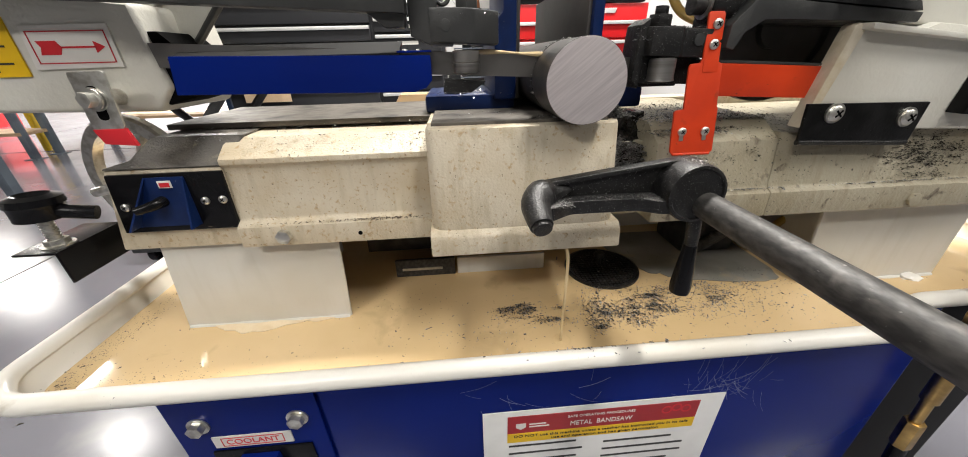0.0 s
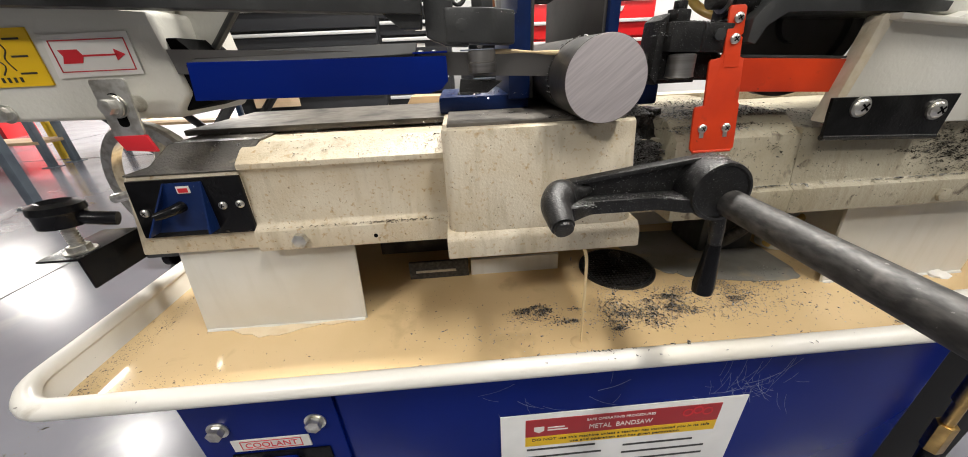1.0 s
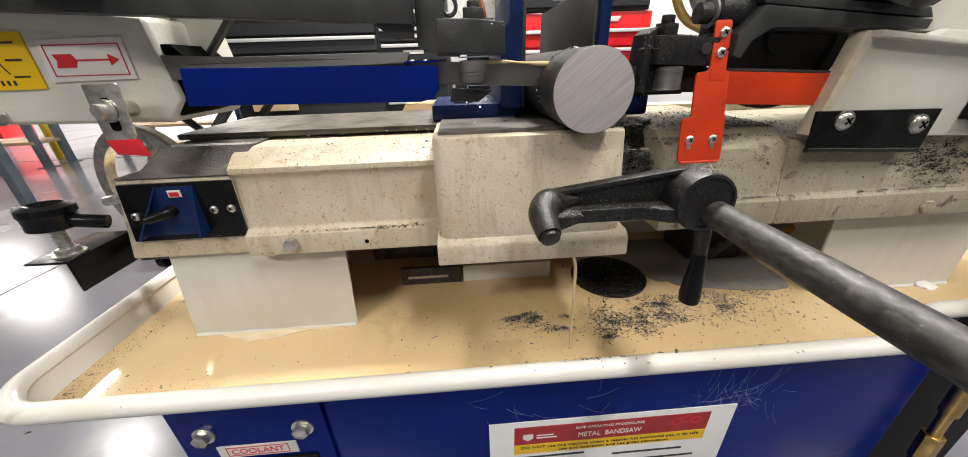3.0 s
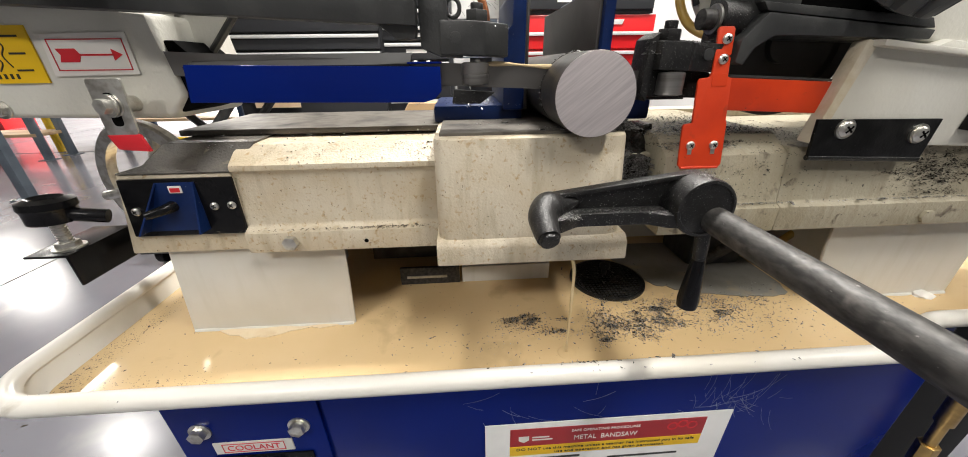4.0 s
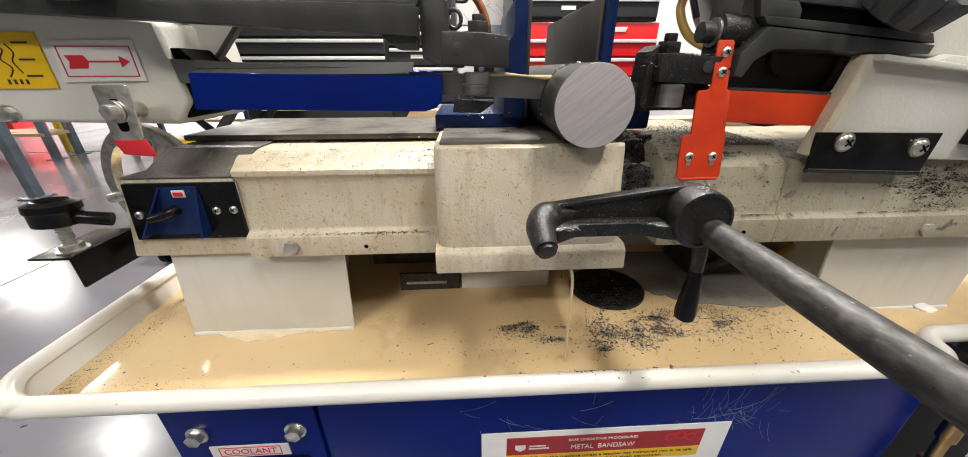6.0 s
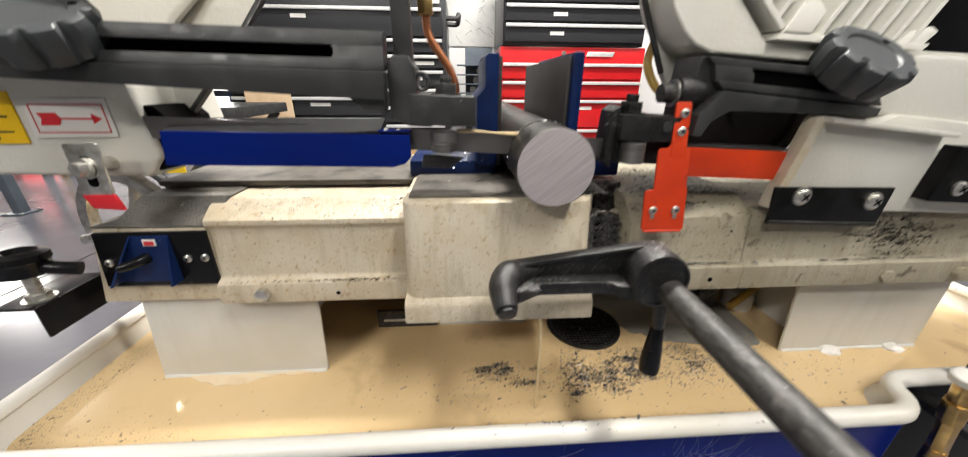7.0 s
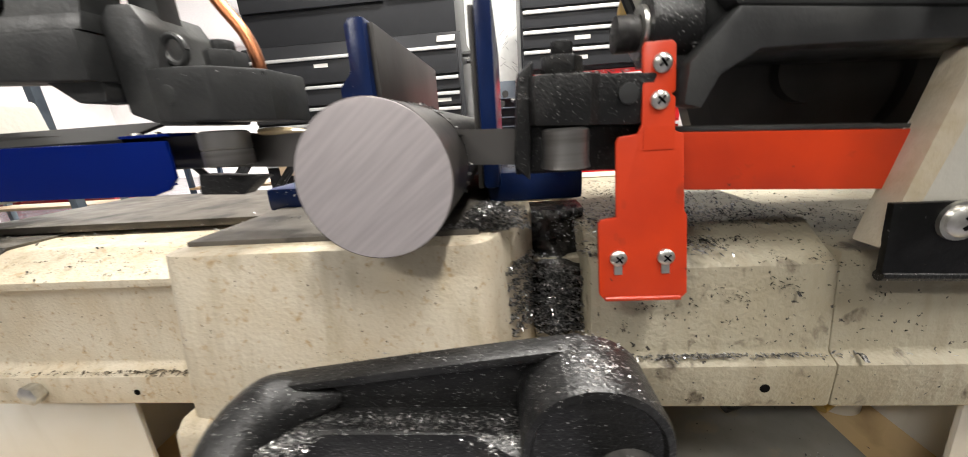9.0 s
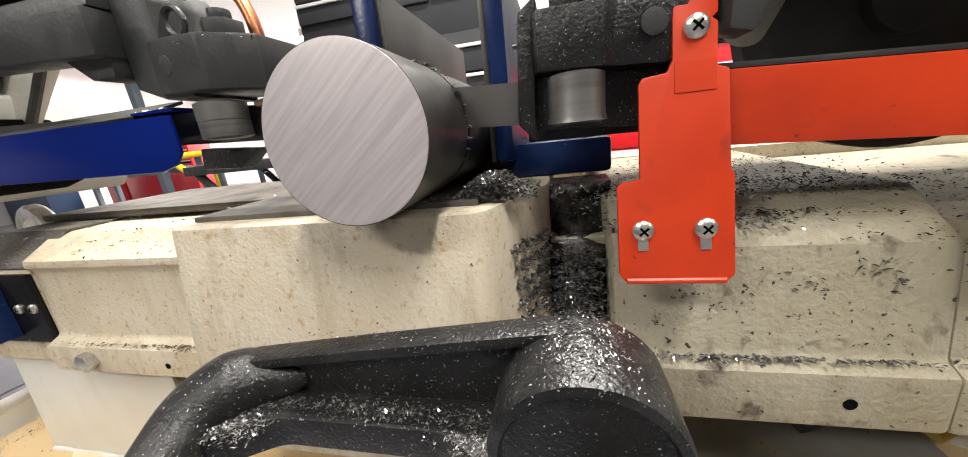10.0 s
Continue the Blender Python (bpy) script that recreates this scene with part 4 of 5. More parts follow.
    part("corner_lug", slope(prism([(0.3095, 0.871), (0.336, 0.8695), (0.346, 0.887), (0.340, 0.894), (0.325, 0.897)], "y", 0.398, 0.430, 0.002)), HEADPAINT, mo)
    part("corner_lug", slope(prism([(0.424, 0.8615), (0.452, 0.8600), (0.466, 0.8740), (0.458, 0.878), (0.436, 0.873)], "y", 0.402, 0.430, 0.002)), HEADPAINT, mo)
    starts = [(0.345 + k * 0.0185, 0.869 - k * 0.0008) for k in range(6)] + [(0.300 - k * 0.0115, 0.880 + k * 0.0115) for k in range(9)]
    for x, z in starts:
        s = 0.63 * (1.05 - z)
        part("fin", slope(prism([(x, z), (x + 0.0048, z), (x + 0.0048 + s, 1.05), (x + s, 1.05)], "y", 0.401, 0.431, 0.0008)), HEADPAINT, mo)
    # drive cover in front
    dc = part("drive_cover", prism([(0.336, 0.707), (0.345, 0.706), (0.368, 0.796), (0.360, 0.800), (0.356, 0.798)], "y", 0.386, 0.401, 0.002), EDGE, t, "light grey drive-side blade cover")
    b = prism([(0.344, 0.706), (0.73, 0.690), (0.73, 0.752), (0.500, 0.768), (0.500, 0.7805), (0.366, 0.797)], "y", 0.3875, 0.399, 0.003)
    part("cover_face", b, HEADPAINT, dc)
    part("cover_flange", prism([(0.362, 0.794), (0.500, 0.780), (0.500, 0.7845), (0.362, 0.7995)], "y", 0.376, 0.396, 0.0015), HEADPAINT, dc)
    part("cover_top", prism([(0.43, 0.745), (0.73, 0.72), (0.73, 0.775), (0.46, 0.80), (0.43, 0.79)], "y", 0.40, 0.47, 0.006), HEADPAINT, dc)
    hg = part("hinge_plate", prism([(0.3355, 0.7305), (0.468, 0.7285), (0.4640, 0.6885), (0.3385, 0.6935)], "y", 0.3835, 0.387, 0.0008), OILPLATE, dc, "black oily hinge plate")
    part("hinge_knuckle", tube([(0.339, 0.3855, 0.6925), (0.4635, 0.3855, 0.6875)], 0.003, 10), OILY, hg)
    for x, z in ((0.3655, 0.721), (0.4475, 0.7145)):
        cross_screw(hg, (x, 0.3832, z), 0.0078, washer=True)
    rp = part("side_plate", prism([(0.502, 0.773), (0.66, 0.765), (0.66, 0.708), (0.494, 0.717)], "y", 0.372, 0.387, 0.0012), OILPLATE, dc, "black oily cover plate")
    cross_screw(rp, (0.519, 0.3715, 0.731), 0.0075)

    # blade, guards and guide arms
    part("blade", shear(box(-0.30, 0.345, 0.4085, 0.4094, 0.7600, 0.7795)), BLADE, t, "band saw blade running edge down")
    g = part("blue_blade_guard", prism([(-0.251, 0.7560), (-0.048, 0.7525), (-0.037, 0.7555), (-0.031, 0.7620), (-0.031, 0.7822), (-0.247, 0.7862)], "y", 0.3915, 0.3935, 0.0006), BLUE, t, "blue sheet-metal blade guard")
    part("guard_top", prism([(0.3935, 0.7825), (0.3935, 0.7845), (0.424, 0.7945), (0.424, 0.7925)], "x", -0.249, -0.058), MATTE, g, "black guard top")
    part("guard_bottom", box(-0.249, -0.052, 0.3935, 0.412, 0.7560, 0.7572), BLUE, g)
    part("guard_tab", box(-0.060, -0.030, 0.3935, 0.412, 0.7845, 0.7862, 0.0005), BLUE, g)
    for x in (-0.053, -0.041):
        part("rivet", lathe([(0, 0.0026), (0.001, 0.0022), (0.0014, 0.0004)], (x, 0.398, 0.7862), (0, 0, 1), 12), ZINC, g)
    og = part("orange_blade_guard", shear(prism([(0.222, 0.7470), (0.352, 0.7470), (0.352, 0.7765), (0.222, 0.7765)], "y", 0.3975, 0.3995, 0.0006)), ORANGE, t, "orange painted blade guard")
    part("guard_top", shear(box(0.222, 0.352, 0.3985, 0.432, 0.7768, 0.7790, 0.0004)), BLACK, og)

    # left guide arm with through slot
    arm = part("guide_arm", tilt(lean(box(-0.42, -0.047, 0.383, 0.400, 0.8375, 0.8465, 0.0008), 0.8385, 0.3)), BLACK, t, "black cast guide arm with an adjusting slot")
    part("top_rail", tilt(lean(box(-0.42, -0.047, 0.3826, 0.402, 0.8560, 0.8672, 0.0008), 0.8385, 0.3)), BLACK, arm)
    part("arm_end", tilt(lean(box(-0.087, -0.0472, 0.3830, 0.402, 0.8455, 0.8570, 0.0), 0.8385, 0.3)), BLACK, arm)
    for z in (0.8472, 0.8553):
        part("slot_corner", tilt(lean(prism([(-0.0868, z - 0.0025), (-0.0868, z + 0.0025), (-0.0905, z + (0.0025 if z > 0.85 else -0.0025))], "y", 0.3832, 0.4015), 0.8385, 0.3)), BLACK, arm)
    part("arm_root", tilt(lean(box(-0.42, -0.318, 0.3830, 0.402, 0.8455, 0.8570, 0.0), 0.8385, 0.3)), BLACK, arm)
    # Black sheet behind the rails paints the slot's dark inside.
    part("slot_back", tilt(lean(box(-0.320, -0.086, 0.3965, 0.4015, 0.8450, 0.8575, 0.0), 0.8385, 0.3)), HOLE_SHADE, arm)
    part("lower_face", tilt(prism([(-0.42, 0.8372), (-0.0475, 0.8372), (-0.0478, 0.8145), (-0.25, 0.8215), (-0.42, 0.8265)], "y", 0.3795, 0.398, 0.0012)), BLACK, arm)
    part("arm_nose", tilt(prism([(-0.085, 0.8195), (-0.048, 0.8195), (-0.050, 0.8050), (-0.066, 0.8050)], "y", 0.386, 0.404, 0.0015)), BLACK, arm)
    knob(arm, (-0.298, 0.374, 0.873), (0.12, -0.5, 0.86), 0.040)
    gb = part("guide_bracket", shear(prism([(-0.0465, 0.790), (-0.0465, 0.835), (-0.040, 0.842), (-0.028, 0.842), (-0.0225, 0.832), (-0.0225, 0.806), (-0.010, 0.802), (-0.010, 0.784), (-0.030, 0.784)], "y", 0.392, 0.434, 0.002)), BLACK, t, "black blade guide bracket")
    part("post", shear(box(-0.0415, -0.0255, 0.405, 0.418, 0.806, 1.02, 0.001)), BLACK, gb)
    part("guide_block", shear(prism([(-0.030, 0.391), (-0.012, 0.386), (0.008, 0.385), (0.030, 0.399), (0.031, 0.433), (-0.030, 0.433)], "z", 0.786, 0.812, 0.002)), BLACK, gb)
    part("pin", shear(cyl((-0.016, 0.3885, 0.799), (-0.0163, 0.3865, 0.799), 0.0048, n=20, w=0.0005)), BLACK, gb)
    part("nut", shear(hexbolt((0.003, 0.408, 0.812), (0, 0, 1), 0.0105, 0.010)), BLACK, gb)
    part("stud", shear(cyl((0.003, 0.408, 0.822), (0.003, 0.408, 0.8275), 0.0055, n=16, w=0.001)), BLACK, gb)
    part("eye_screw", shear(tube([(-0.018 + 0.006 * math.cos(a), 0.40, 0.822 + 0.007 * math.sin(a)) for a in [k * TAU / 12 for k in range(13)]], 0.0018, 8, None, 2)), BLACK, gb)
    part("scraper", shear(prism([(-0.022, 0.746), (0.004, 0.746), (0.018, 0.7565), (-0.020, 0.7575)], "y", 0.394, 0.404, 0.001)), OILY, gb, "oily blade scraper")
    rl = lathe([(0, 0.0095), (0.0008, 0.0122), (0.0085, 0.0122), (0.009, 0.0115), (0.0098, 0.0122), (0.018, 0.0122), (0.019, 0.010), (0.019, 0.0004)], (0.0, 0.396, 0.7665), (0, 0, 1), 32)
    ROLL.append(part("guide_roller", rl, ROLLER, t, "ground steel blade guide roller", origin=(0.0, 0.396, 0.7665)))

    gr = part("guide_bracket", shear(prism([(0.163, 0.404), (0.168, 0.391), (0.194, 0.387), (0.199, 0.3925), (0.226, 0.3925), (0.226, 0.434), (0.163, 0.434)], "z", 0.7805, 0.8045, 0.0018)), OILY, t, "black oily blade guide bracket")
    part("side_cheek", shear(prism([(0.157, 0.760), (0.165, 0.752), (0.168, 0.812), (0.160, 0.806)], "y", 0.398, 0.430, 0.002)), OILY, gr)
    part("pin", shear(cyl((0.2125, 0.3930, 0.7950), (0.2125, 0.3908, 0.7950), 0.0050, n=20, w=0.0006)), BLACK, gr)
    part("nut", shear(hexbolt((0.184, 0.413, 0.8045), (0, 0, 1), 0.0110, 0.011)), OILY, gr)
    part("stud", shear(cyl((0.184, 0.413, 0.8155), (0.184, 0.413, 0.8225), 0.0058, n=16, w=0.001)), OILY, gr)
    part("back_plate", box(0.158, 0.228, 0.440, 0.445, 0.7465, 0.772, 0.001), OILY, gr)
    part("lower_cheek", shear(box(0.163, 0.226, 0.404, 0.430, 0.757, 0.7805, 0.001)), OILY, gr)
    rl = lathe([(0, 0.0085), (0.001, 0.0125), (0.004, 0.0118), (0.0195, 0.0118), (0.0205, 0.0095), (0.0205, 0.0004)], (0.183, 0.3945, 0.7545), (0, 0, 1), 32)
    ROLL.append(part("guide_roller", rl, ROLLER, t, "ground steel blade guide roller", origin=(0.183, 0.3945, 0.7545)))

    ra = part("guide_arm", prism([(0.238, 0.851), (0.410, 0.838), (0.424, 0.806), (0.420, 0.7985), (0.290, 0.803), (0.274, 0.803), (0.256, 0.796), (0.246, 0.784), (0.236, 0.786)], "y", 0.402, 0.446, 0.002), BLACK, t, "black cast guide arm with an adjusting slot")
    part("upper_band", prism([(0.240, 0.8500), (0.412, 0.8370), (0.416, 0.8300), (0.282, 0.8405), (0.248, 0.8425)], "y", 0.394, 0.403, 0.0012), BLACK, ra)
    part("lower_band", prism([(0.252, 0.8300), (0.288, 0.8275), (0.418, 0.8170), (0.424, 0.8085), (0.258, 0.8230)], "y", 0.392, 0.403, 0.0012), BLACK, ra)
    part("foot_band", prism([(0.257, 0.8215), (0.420, 0.8070), (0.418, 0.7990), (0.290, 0.8035), (0.268, 0.8035), (0.252, 0.794), (0.245, 0.780), (0.237, 0.782), (0.238, 0.80)], "y", 0.388, 0.403, 0.0012), BLACK, ra)
    part("slot_end", prism([(0.247, 0.8430), (0.282, 0.8410), (0.287, 0.8350), (0.288, 0.8270), (0.251, 0.8295)], "y", 0.394, 0.403, 0.0008), BLACK, ra)
    # Black sheet set back between the bands, painting the slot's shade.
    part("slot", prism([(0.280, 0.8415), (0.416, 0.831), (0.420, 0.816), (0.284, 0.827)], "y", 0.3990, 0.4022), HOLE_SHADE, ra)
    knob(ra, (0.375, 0.376, 0.8545), (0.08, -0.62, 0.78), 0.038)
    so = part("hose_socket", cyl((0.224, 0.412, 0.8185), (0.247, 0.412, 0.8185), 0.0165, n=28, w=0.0015), OILY, t, "black hose socket")
    part("stub", cyl((0.210, 0.412, 0.8185), (0.225, 0.412, 0.8185), 0.0088, n=24, w=0.001), RODSTEEL, so)
    part("washer", cyl((0.2215, 0.412, 0.8185), (0.2238, 0.412, 0.8185), 0.0125, n=24), ZINC, so)
    part("hose", tube([(0.240, 0.425, 0.812), (0.262, 0.46, 0.806), (0.256, 0.505, 0.822), (0.2475, 0.520, 0.848), (0.251, 0.523, 0.868), (0.262, 0.525, 0.90)], 0.0050, 12), HOSE, so, "amber coolant hose")

    # orange depth bracket over the guide
    lo = prism([(0.1978, 0.6905), (0.2010, 0.6868), (0.2380, 0.6868), (0.2415, 0.6905), (0.2408, 0.7300), (0.2395, 0.7320), (0.2385, 0.7690), (0.2345, 0.7705), (0.2345, 0.7860), (0.2325, 0.7875), (0.2345, 0.7890), (0.2345, 0.8095), (0.2330, 0.8115), (0.2205, 0.8115),
                (0.2190, 0.8095), (0.2190, 0.7745), (0.2170, 0.7700), (0.2080, 0.7690), (0.2065, 0.7665), (0.2065, 0.7300), (0.1990, 0.7290), (0.1975, 0.7270)], "y", 0.3765, 0.3790, 0.0007)
    ob = part("orange_bracket", lean(lo, 0.69, 0.155), ORANGE, t, "orange sheet-metal bracket with slotted holes")
    part("bent_lip", tube([(0.2008, 0.3766, 0.6880), (0.2382, 0.3766, 0.6880)], 0.0014, 10, None, 2), ORANGE, ob, "bent lower lip")
    part("joggle", lean(box(0.2195, 0.2340, 0.3761, 0.3767, 0.7620, 0.7730, 0.0), 0.69, 0.155), ORANGE, ob, "scuffed step in the bracket")
    for x, z in ((0.2072, 0.7095), (0.2305, 0.7095)):
        part("key_slot", lean(box(x - 0.0020, x + 0.0020, 0.3759, 0.3766, z - 0.0085, z, 0.0), 0.69, 0.155), ZINC, ob)
        cross_screw(ob, (x, 0.3765 + (z - 0.69) * 0.155, z), 0.0042)
    for x, z in ((0.2268, 0.7850), (0.2278, 0.8015)):
        cross_screw(ob, (x, 0.3765 + (z - 0.69) * 0.155, z), 0.0044)
    # coolant line
    cl = part("brass_fitting", cyl((-0.0135, 0.424, 0.882), (-0.0135, 0.424, 0.897), 0.0075, n=6, w=0.0008), BRASS, t, "brass elbow fitting")
    part("elbow", cyl((-0.0135, 0.424, 0.915), (-0.050, 0.424, 0.917), 0.0058, n=14, w=0.0008, bm=cyl((-0.0135, 0.424, 0.895), (-0.0135, 0.424, 0.918), 0.0056, n=14, w=0.0008)), BRASS, cl)
    part("copper_tube", tube([(0.011, 0.421, 0.806), (0.012, 0.421, 0.822), (0.007, 0.422, 0.838), (-0.004, 0.423, 0.854), (-0.012, 0.424, 0.868), (-0.0135, 0.424, 0.884)], 0.0036, 12), COPPER, cl, "bent copper coolant tube")
    part("hose", tube([(-0.050, 0.424, 0.917), (-0.10, 0.420, 0.9165), (-0.20, 0.412, 0.909), (-0.31, 0.406, 0.904), (-0.60, 0.40, 0.91)], 0.0085, 14), HOSE, cl, "amber coolant hose")
    b = lathe([(0, 0.0100), (0.008, 0.0100)], (-0.066, 0.4235, 0.9165), (1, -0.03, 0), 20)
    part("hose_clamp", hexbolt((-0.062, 0.413, 0.903), (0, -1, -0.4), 0.0055, 0.007, b), ZINC, cl, "zinc hose clamp")


ROLL = []
head()
solo("coolant_bead", tube([(0.012, 0.4070, 0.7838), (0.03, 0.4068, 0.7835), (0.055, 0.4068, 0.7815), (0.074, 0.4068, 0.7805)], lambda k: 0.0016 + 0.0006 * math.sin(k * 9), 8), STREAM, "milky coolant running along the blade top", "coolant")


# ---- work stop: rod, arm and lever ----
def stop():
    t = thing("work_stop", (0.18, 0.31, 0.57), "black cast work-stop arm on a long steel rod, sprinkled with swarf", "work stop")
    part("rod", lathe([(0, 0.0112), (0.345, 0.0112), (0.347, 0.010)], (0.1880, 0.322, 0.6665), (0.0, -1, 0.0), 40), RODSTEEL, t, "long worn black steel rod")
    b = lathe([(0, 0.0225), (0.0025, 0.0246), (0.028, 0.0246), (0.0305, 0.0238), (0.0310, 0.0215), (0.0295, 0.0205), (0.0295, 0.0125)], (0.1780, 0.3275, 0.6765), (0, -1, 0), 56)
    part("hub", b, OILY, t, "black cast clamping hub")
    # arm: upright web at the back with a lip, floor flange scooped out in front
    part("web", prism([(0.176, 0.655), (0.180, 0.7005), (0.164, 0.6990), (0.110, 0.6920), (0.070, 0.6865), (0.052, 0.6845), (0.049, 0.667), (0.060, 0.658)], "y", 0.3215, 0.3275, 0.0015), OILY, t)
    part("top_lip", prism([(0.176, 0.6965), (0.178, 0.7010), (0.164, 0.6995), (0.110, 0.6925), (0.070, 0.6870), (0.056, 0.6850), (0.058, 0.6815), (0.110, 0.6885), (0.164, 0.6955)], "y", 0.3170, 0.3278, 0.0014), OILY, t)
    plan = rounded([(0.050, 0.300), (0.060, 0.2965), (0.079, 0.3085), (0.137, 0.3085), (0.152, 0.2990), (0.172, 0.2985), (0.172, 0.324), (0.052, 0.324)], 0.004, 3)
    part("floor_flange", prism([tuple(p) for p in plan], "z", 0.6600, 0.6715, 0.0022), OILY, t)
    part("stop_nose", tube([(0.082, 0.3235, 0.6770), (0.066, 0.3215, 0.6755), (0.0555, 0.3170, 0.6745), (0.0490, 0.3070, 0.6715), (0.0482, 0.2960, 0.6670), (0.0490, 0.2850, 0.6622)],
                           lambda k: 0.0030 + 0.0112 * math.sin(min(1, k * 2.2) * math.pi / 2) - 0.0050 * max(0.0, k - 0.40) / 0.60, 26), OILY, t, "rounded cast stop nose")
    part("nose_tip", cyl((0.0489, 0.2860, 0.6625), (0.0494, 0.2815, 0.6606), 0.0076, n=22, w=0.0012), OILY, t)
    lv = part("clamp_lever", tube([(0.1855, 0.305, 0.658), (0.187, 0.303, 0.640), (0.188, 0.303, 0.626)], lambda k: 0.0062 - 0.001 * k, 14), OILY, t, "black clamping lever")
    part("grip", lathe([(0, 0.0042), (0.003, 0.0055), (0.030, 0.0080), (0.046, 0.0092), (0.053, 0.0085), (0.0555, 0.005), (0.056, 0.0004)], (0.1880, 0.303, 0.630), (0.02, 0, -1), 22), PLASTIC, lv, "black plastic lever grip")


stop()


def stream():
    t = thing("coolant_stream", (0.094, 0.3565, 0.601), "thin milky coolant stream pouring into the tray", "coolant stream")
    part("upper_run", tube([(0.0935, 0.3575, 0.6020), (0.0945, 0.352, 0.5985), (0.0955, 0.3495, 0.588), (0.0960, 0.3490, 0.562), (0.0963, 0.3485, 0.540)], lambda k: 0.0019 - 0.0004 * k, 10), STREAM, t)
    part("lower_run", tube([(0.0963, 0.3485, 0.5405), (0.0962, 0.3480, 0.52), (0.0966, 0.3478, 0.50), (0.0968, 0.3475, 0.4815)], lambda k: 0.0015 - 0.0003 * k, 10), STREAM, t)
    return t


STREAMS = stream()
solo("coolant_ripple", lathe([(0, 0.011), (0.0007, 0.0095), (0.0002, 0.006), (0.0009, 0.0035), (0.0004, 0.0004)], (0.0968, 0.3475, TZ + 0.0008), (0, 0, 1), 28), COOLANT, "small ripple where the stream lands", "ripple")


# ---- valve beside the cabinet ----
def valve():
    x, y = 0.528, 0.296
    t = thing("brass_valve", (x, y, 0.0), "brass needle valve with white knurled knob on a standing pipe", "valve")
    part("hose", tube([(x + 0.06, y + 0.01, 0.0), (x + 0.055, y, 0.15), (x + 0.035, y, 0.30)], 0.009, 12), PLASTIC, t, "black air hose")
    q = cyl((x + 0.035, y, 0.295), (x + 0.030, y, 0.345), 0.0105, n=6, w=0.001)
    q = cyl((x + 0.030, y, 0.34), (x + 0.024, y, 0.40), 0.0062, n=14, bm=q)
    part("pipe", cyl((x + 0.0255, y, 0.385), (x + 0.022, y, 0.447), 0.0090, n=14, w=0.001, bm=q), BRASS, t, "brass coupling")
    b = cyl((x + 0.022, y, 0.445), (x + 0.012, y, 0.497), 0.0085, n=6, w=0.001)
    b = cyl((x + 0.012, y, 0.492), (x + 0.006, y, 0.520), 0.0105, n=8, w=0.001, bm=b)
    b = cyl((x + 0.007, y, 0.518), (x + 0.001, y, 0.546), 0.0085, n=18, w=0.001, bm=b)
    part("body", b, BRASS, t)
    part("side_port", cyl((x + 0.010, y, 0.505), (x + 0.045, y - 0.008, 0.494), 0.0055, n=14, w=0.001), BRASS, t)
    part("lever", prism([(x + 0.022, 0.503), (x + 0.036, 0.533), (x + 0.047, 0.530), (x + 0.040, 0.500)], "y", y - 0.004, y + 0.002, 0.0015), BRASS, t)
    k = lathe([(0, 0.006), (0.002, 0.0125), (0.010, 0.0135), (0.012, 0.011), (0.0122, 0.0005)], (x + 0.001, y, 0.545), (-0.15, 0, 1), 40)
    part("knob", k, SHEET, t, "white knurled knob")
    part("ram", lathe([(0, 0.013), (0.10, 0.013), (0.102, 0.017), (0.118, 0.017), (0.121, 0.012), (0.122, 0.0006)], (x + 0.075, y + 0.028, 0.455), (0, 0, 1), 24), PLASTIC, t, "black ram cap")
    part("stay", box(x + 0.06, x + 0.085, y, y + 0.075, 0.452, 0.462, 0.001), BLACK, t)


valve()


# ---- swarf ----
def chips(name, spots, n, size, material, label, lift=0.0, seed=3, front=-9.0):
    """Short bent steel slivers scattered round given spots: (x, y, z, spread x, spread y, height, weight)."""
    r = random.Random(seed)
    V, Fc = [], []
    w = [s[6] for s in spots]
    for _ in range(n):
        x, y, z, sx, sy, h, _w = r.choices(spots, w)[0]
        u, v = max(-2.2, min(2.2, r.gauss(0, 1))), max(-2.2, min(2.2, r.gauss(0, 1)))
        c = Vector((x + sx * u, y + sy * v, z + h * max(0, 1 - (u * u + v * v) / 4) * r.random() + lift))
        c.y = max(c.y, front + abs(v) * 0.004)
        a, k = r.uniform(0, TAU), size * r.lognormvariate(0, 0.45)
        tilt = r.uniform(-0.5, 0.5)
        d = Vector((math.cos(a), math.sin(a), tilt)) * k
        s = Vector((-math.sin(a), math.cos(a), 0)) * k * r.uniform(0.15, 0.4)
        up = Vector((0, 0, k * r.uniform(0.2, 0.5)))
        i = len(V)
        V += [c - d - s, c - d + s, c + up - s * 0.8, c + up + s * 0.8, c + d - s, c + d + s, c + Vector((0, 0, -k * 0.1))]
        Fc += [(i, i + 1, i + 3, i + 2), (i + 2, i + 3, i + 5, i + 4), (i, i + 2, i + 4, i + 6), (i + 1, i + 6, i + 5, i + 3), (i, i + 6, i + 1), (i + 4, i + 5, i + 6)]
    me = bpy.data.meshes.new(name)
    me.from_pydata([tuple(v) for v in V], [], Fc)
    me.materials.append(material)
    return tagged(new(name, me), label, "swarf", "", "stuff")


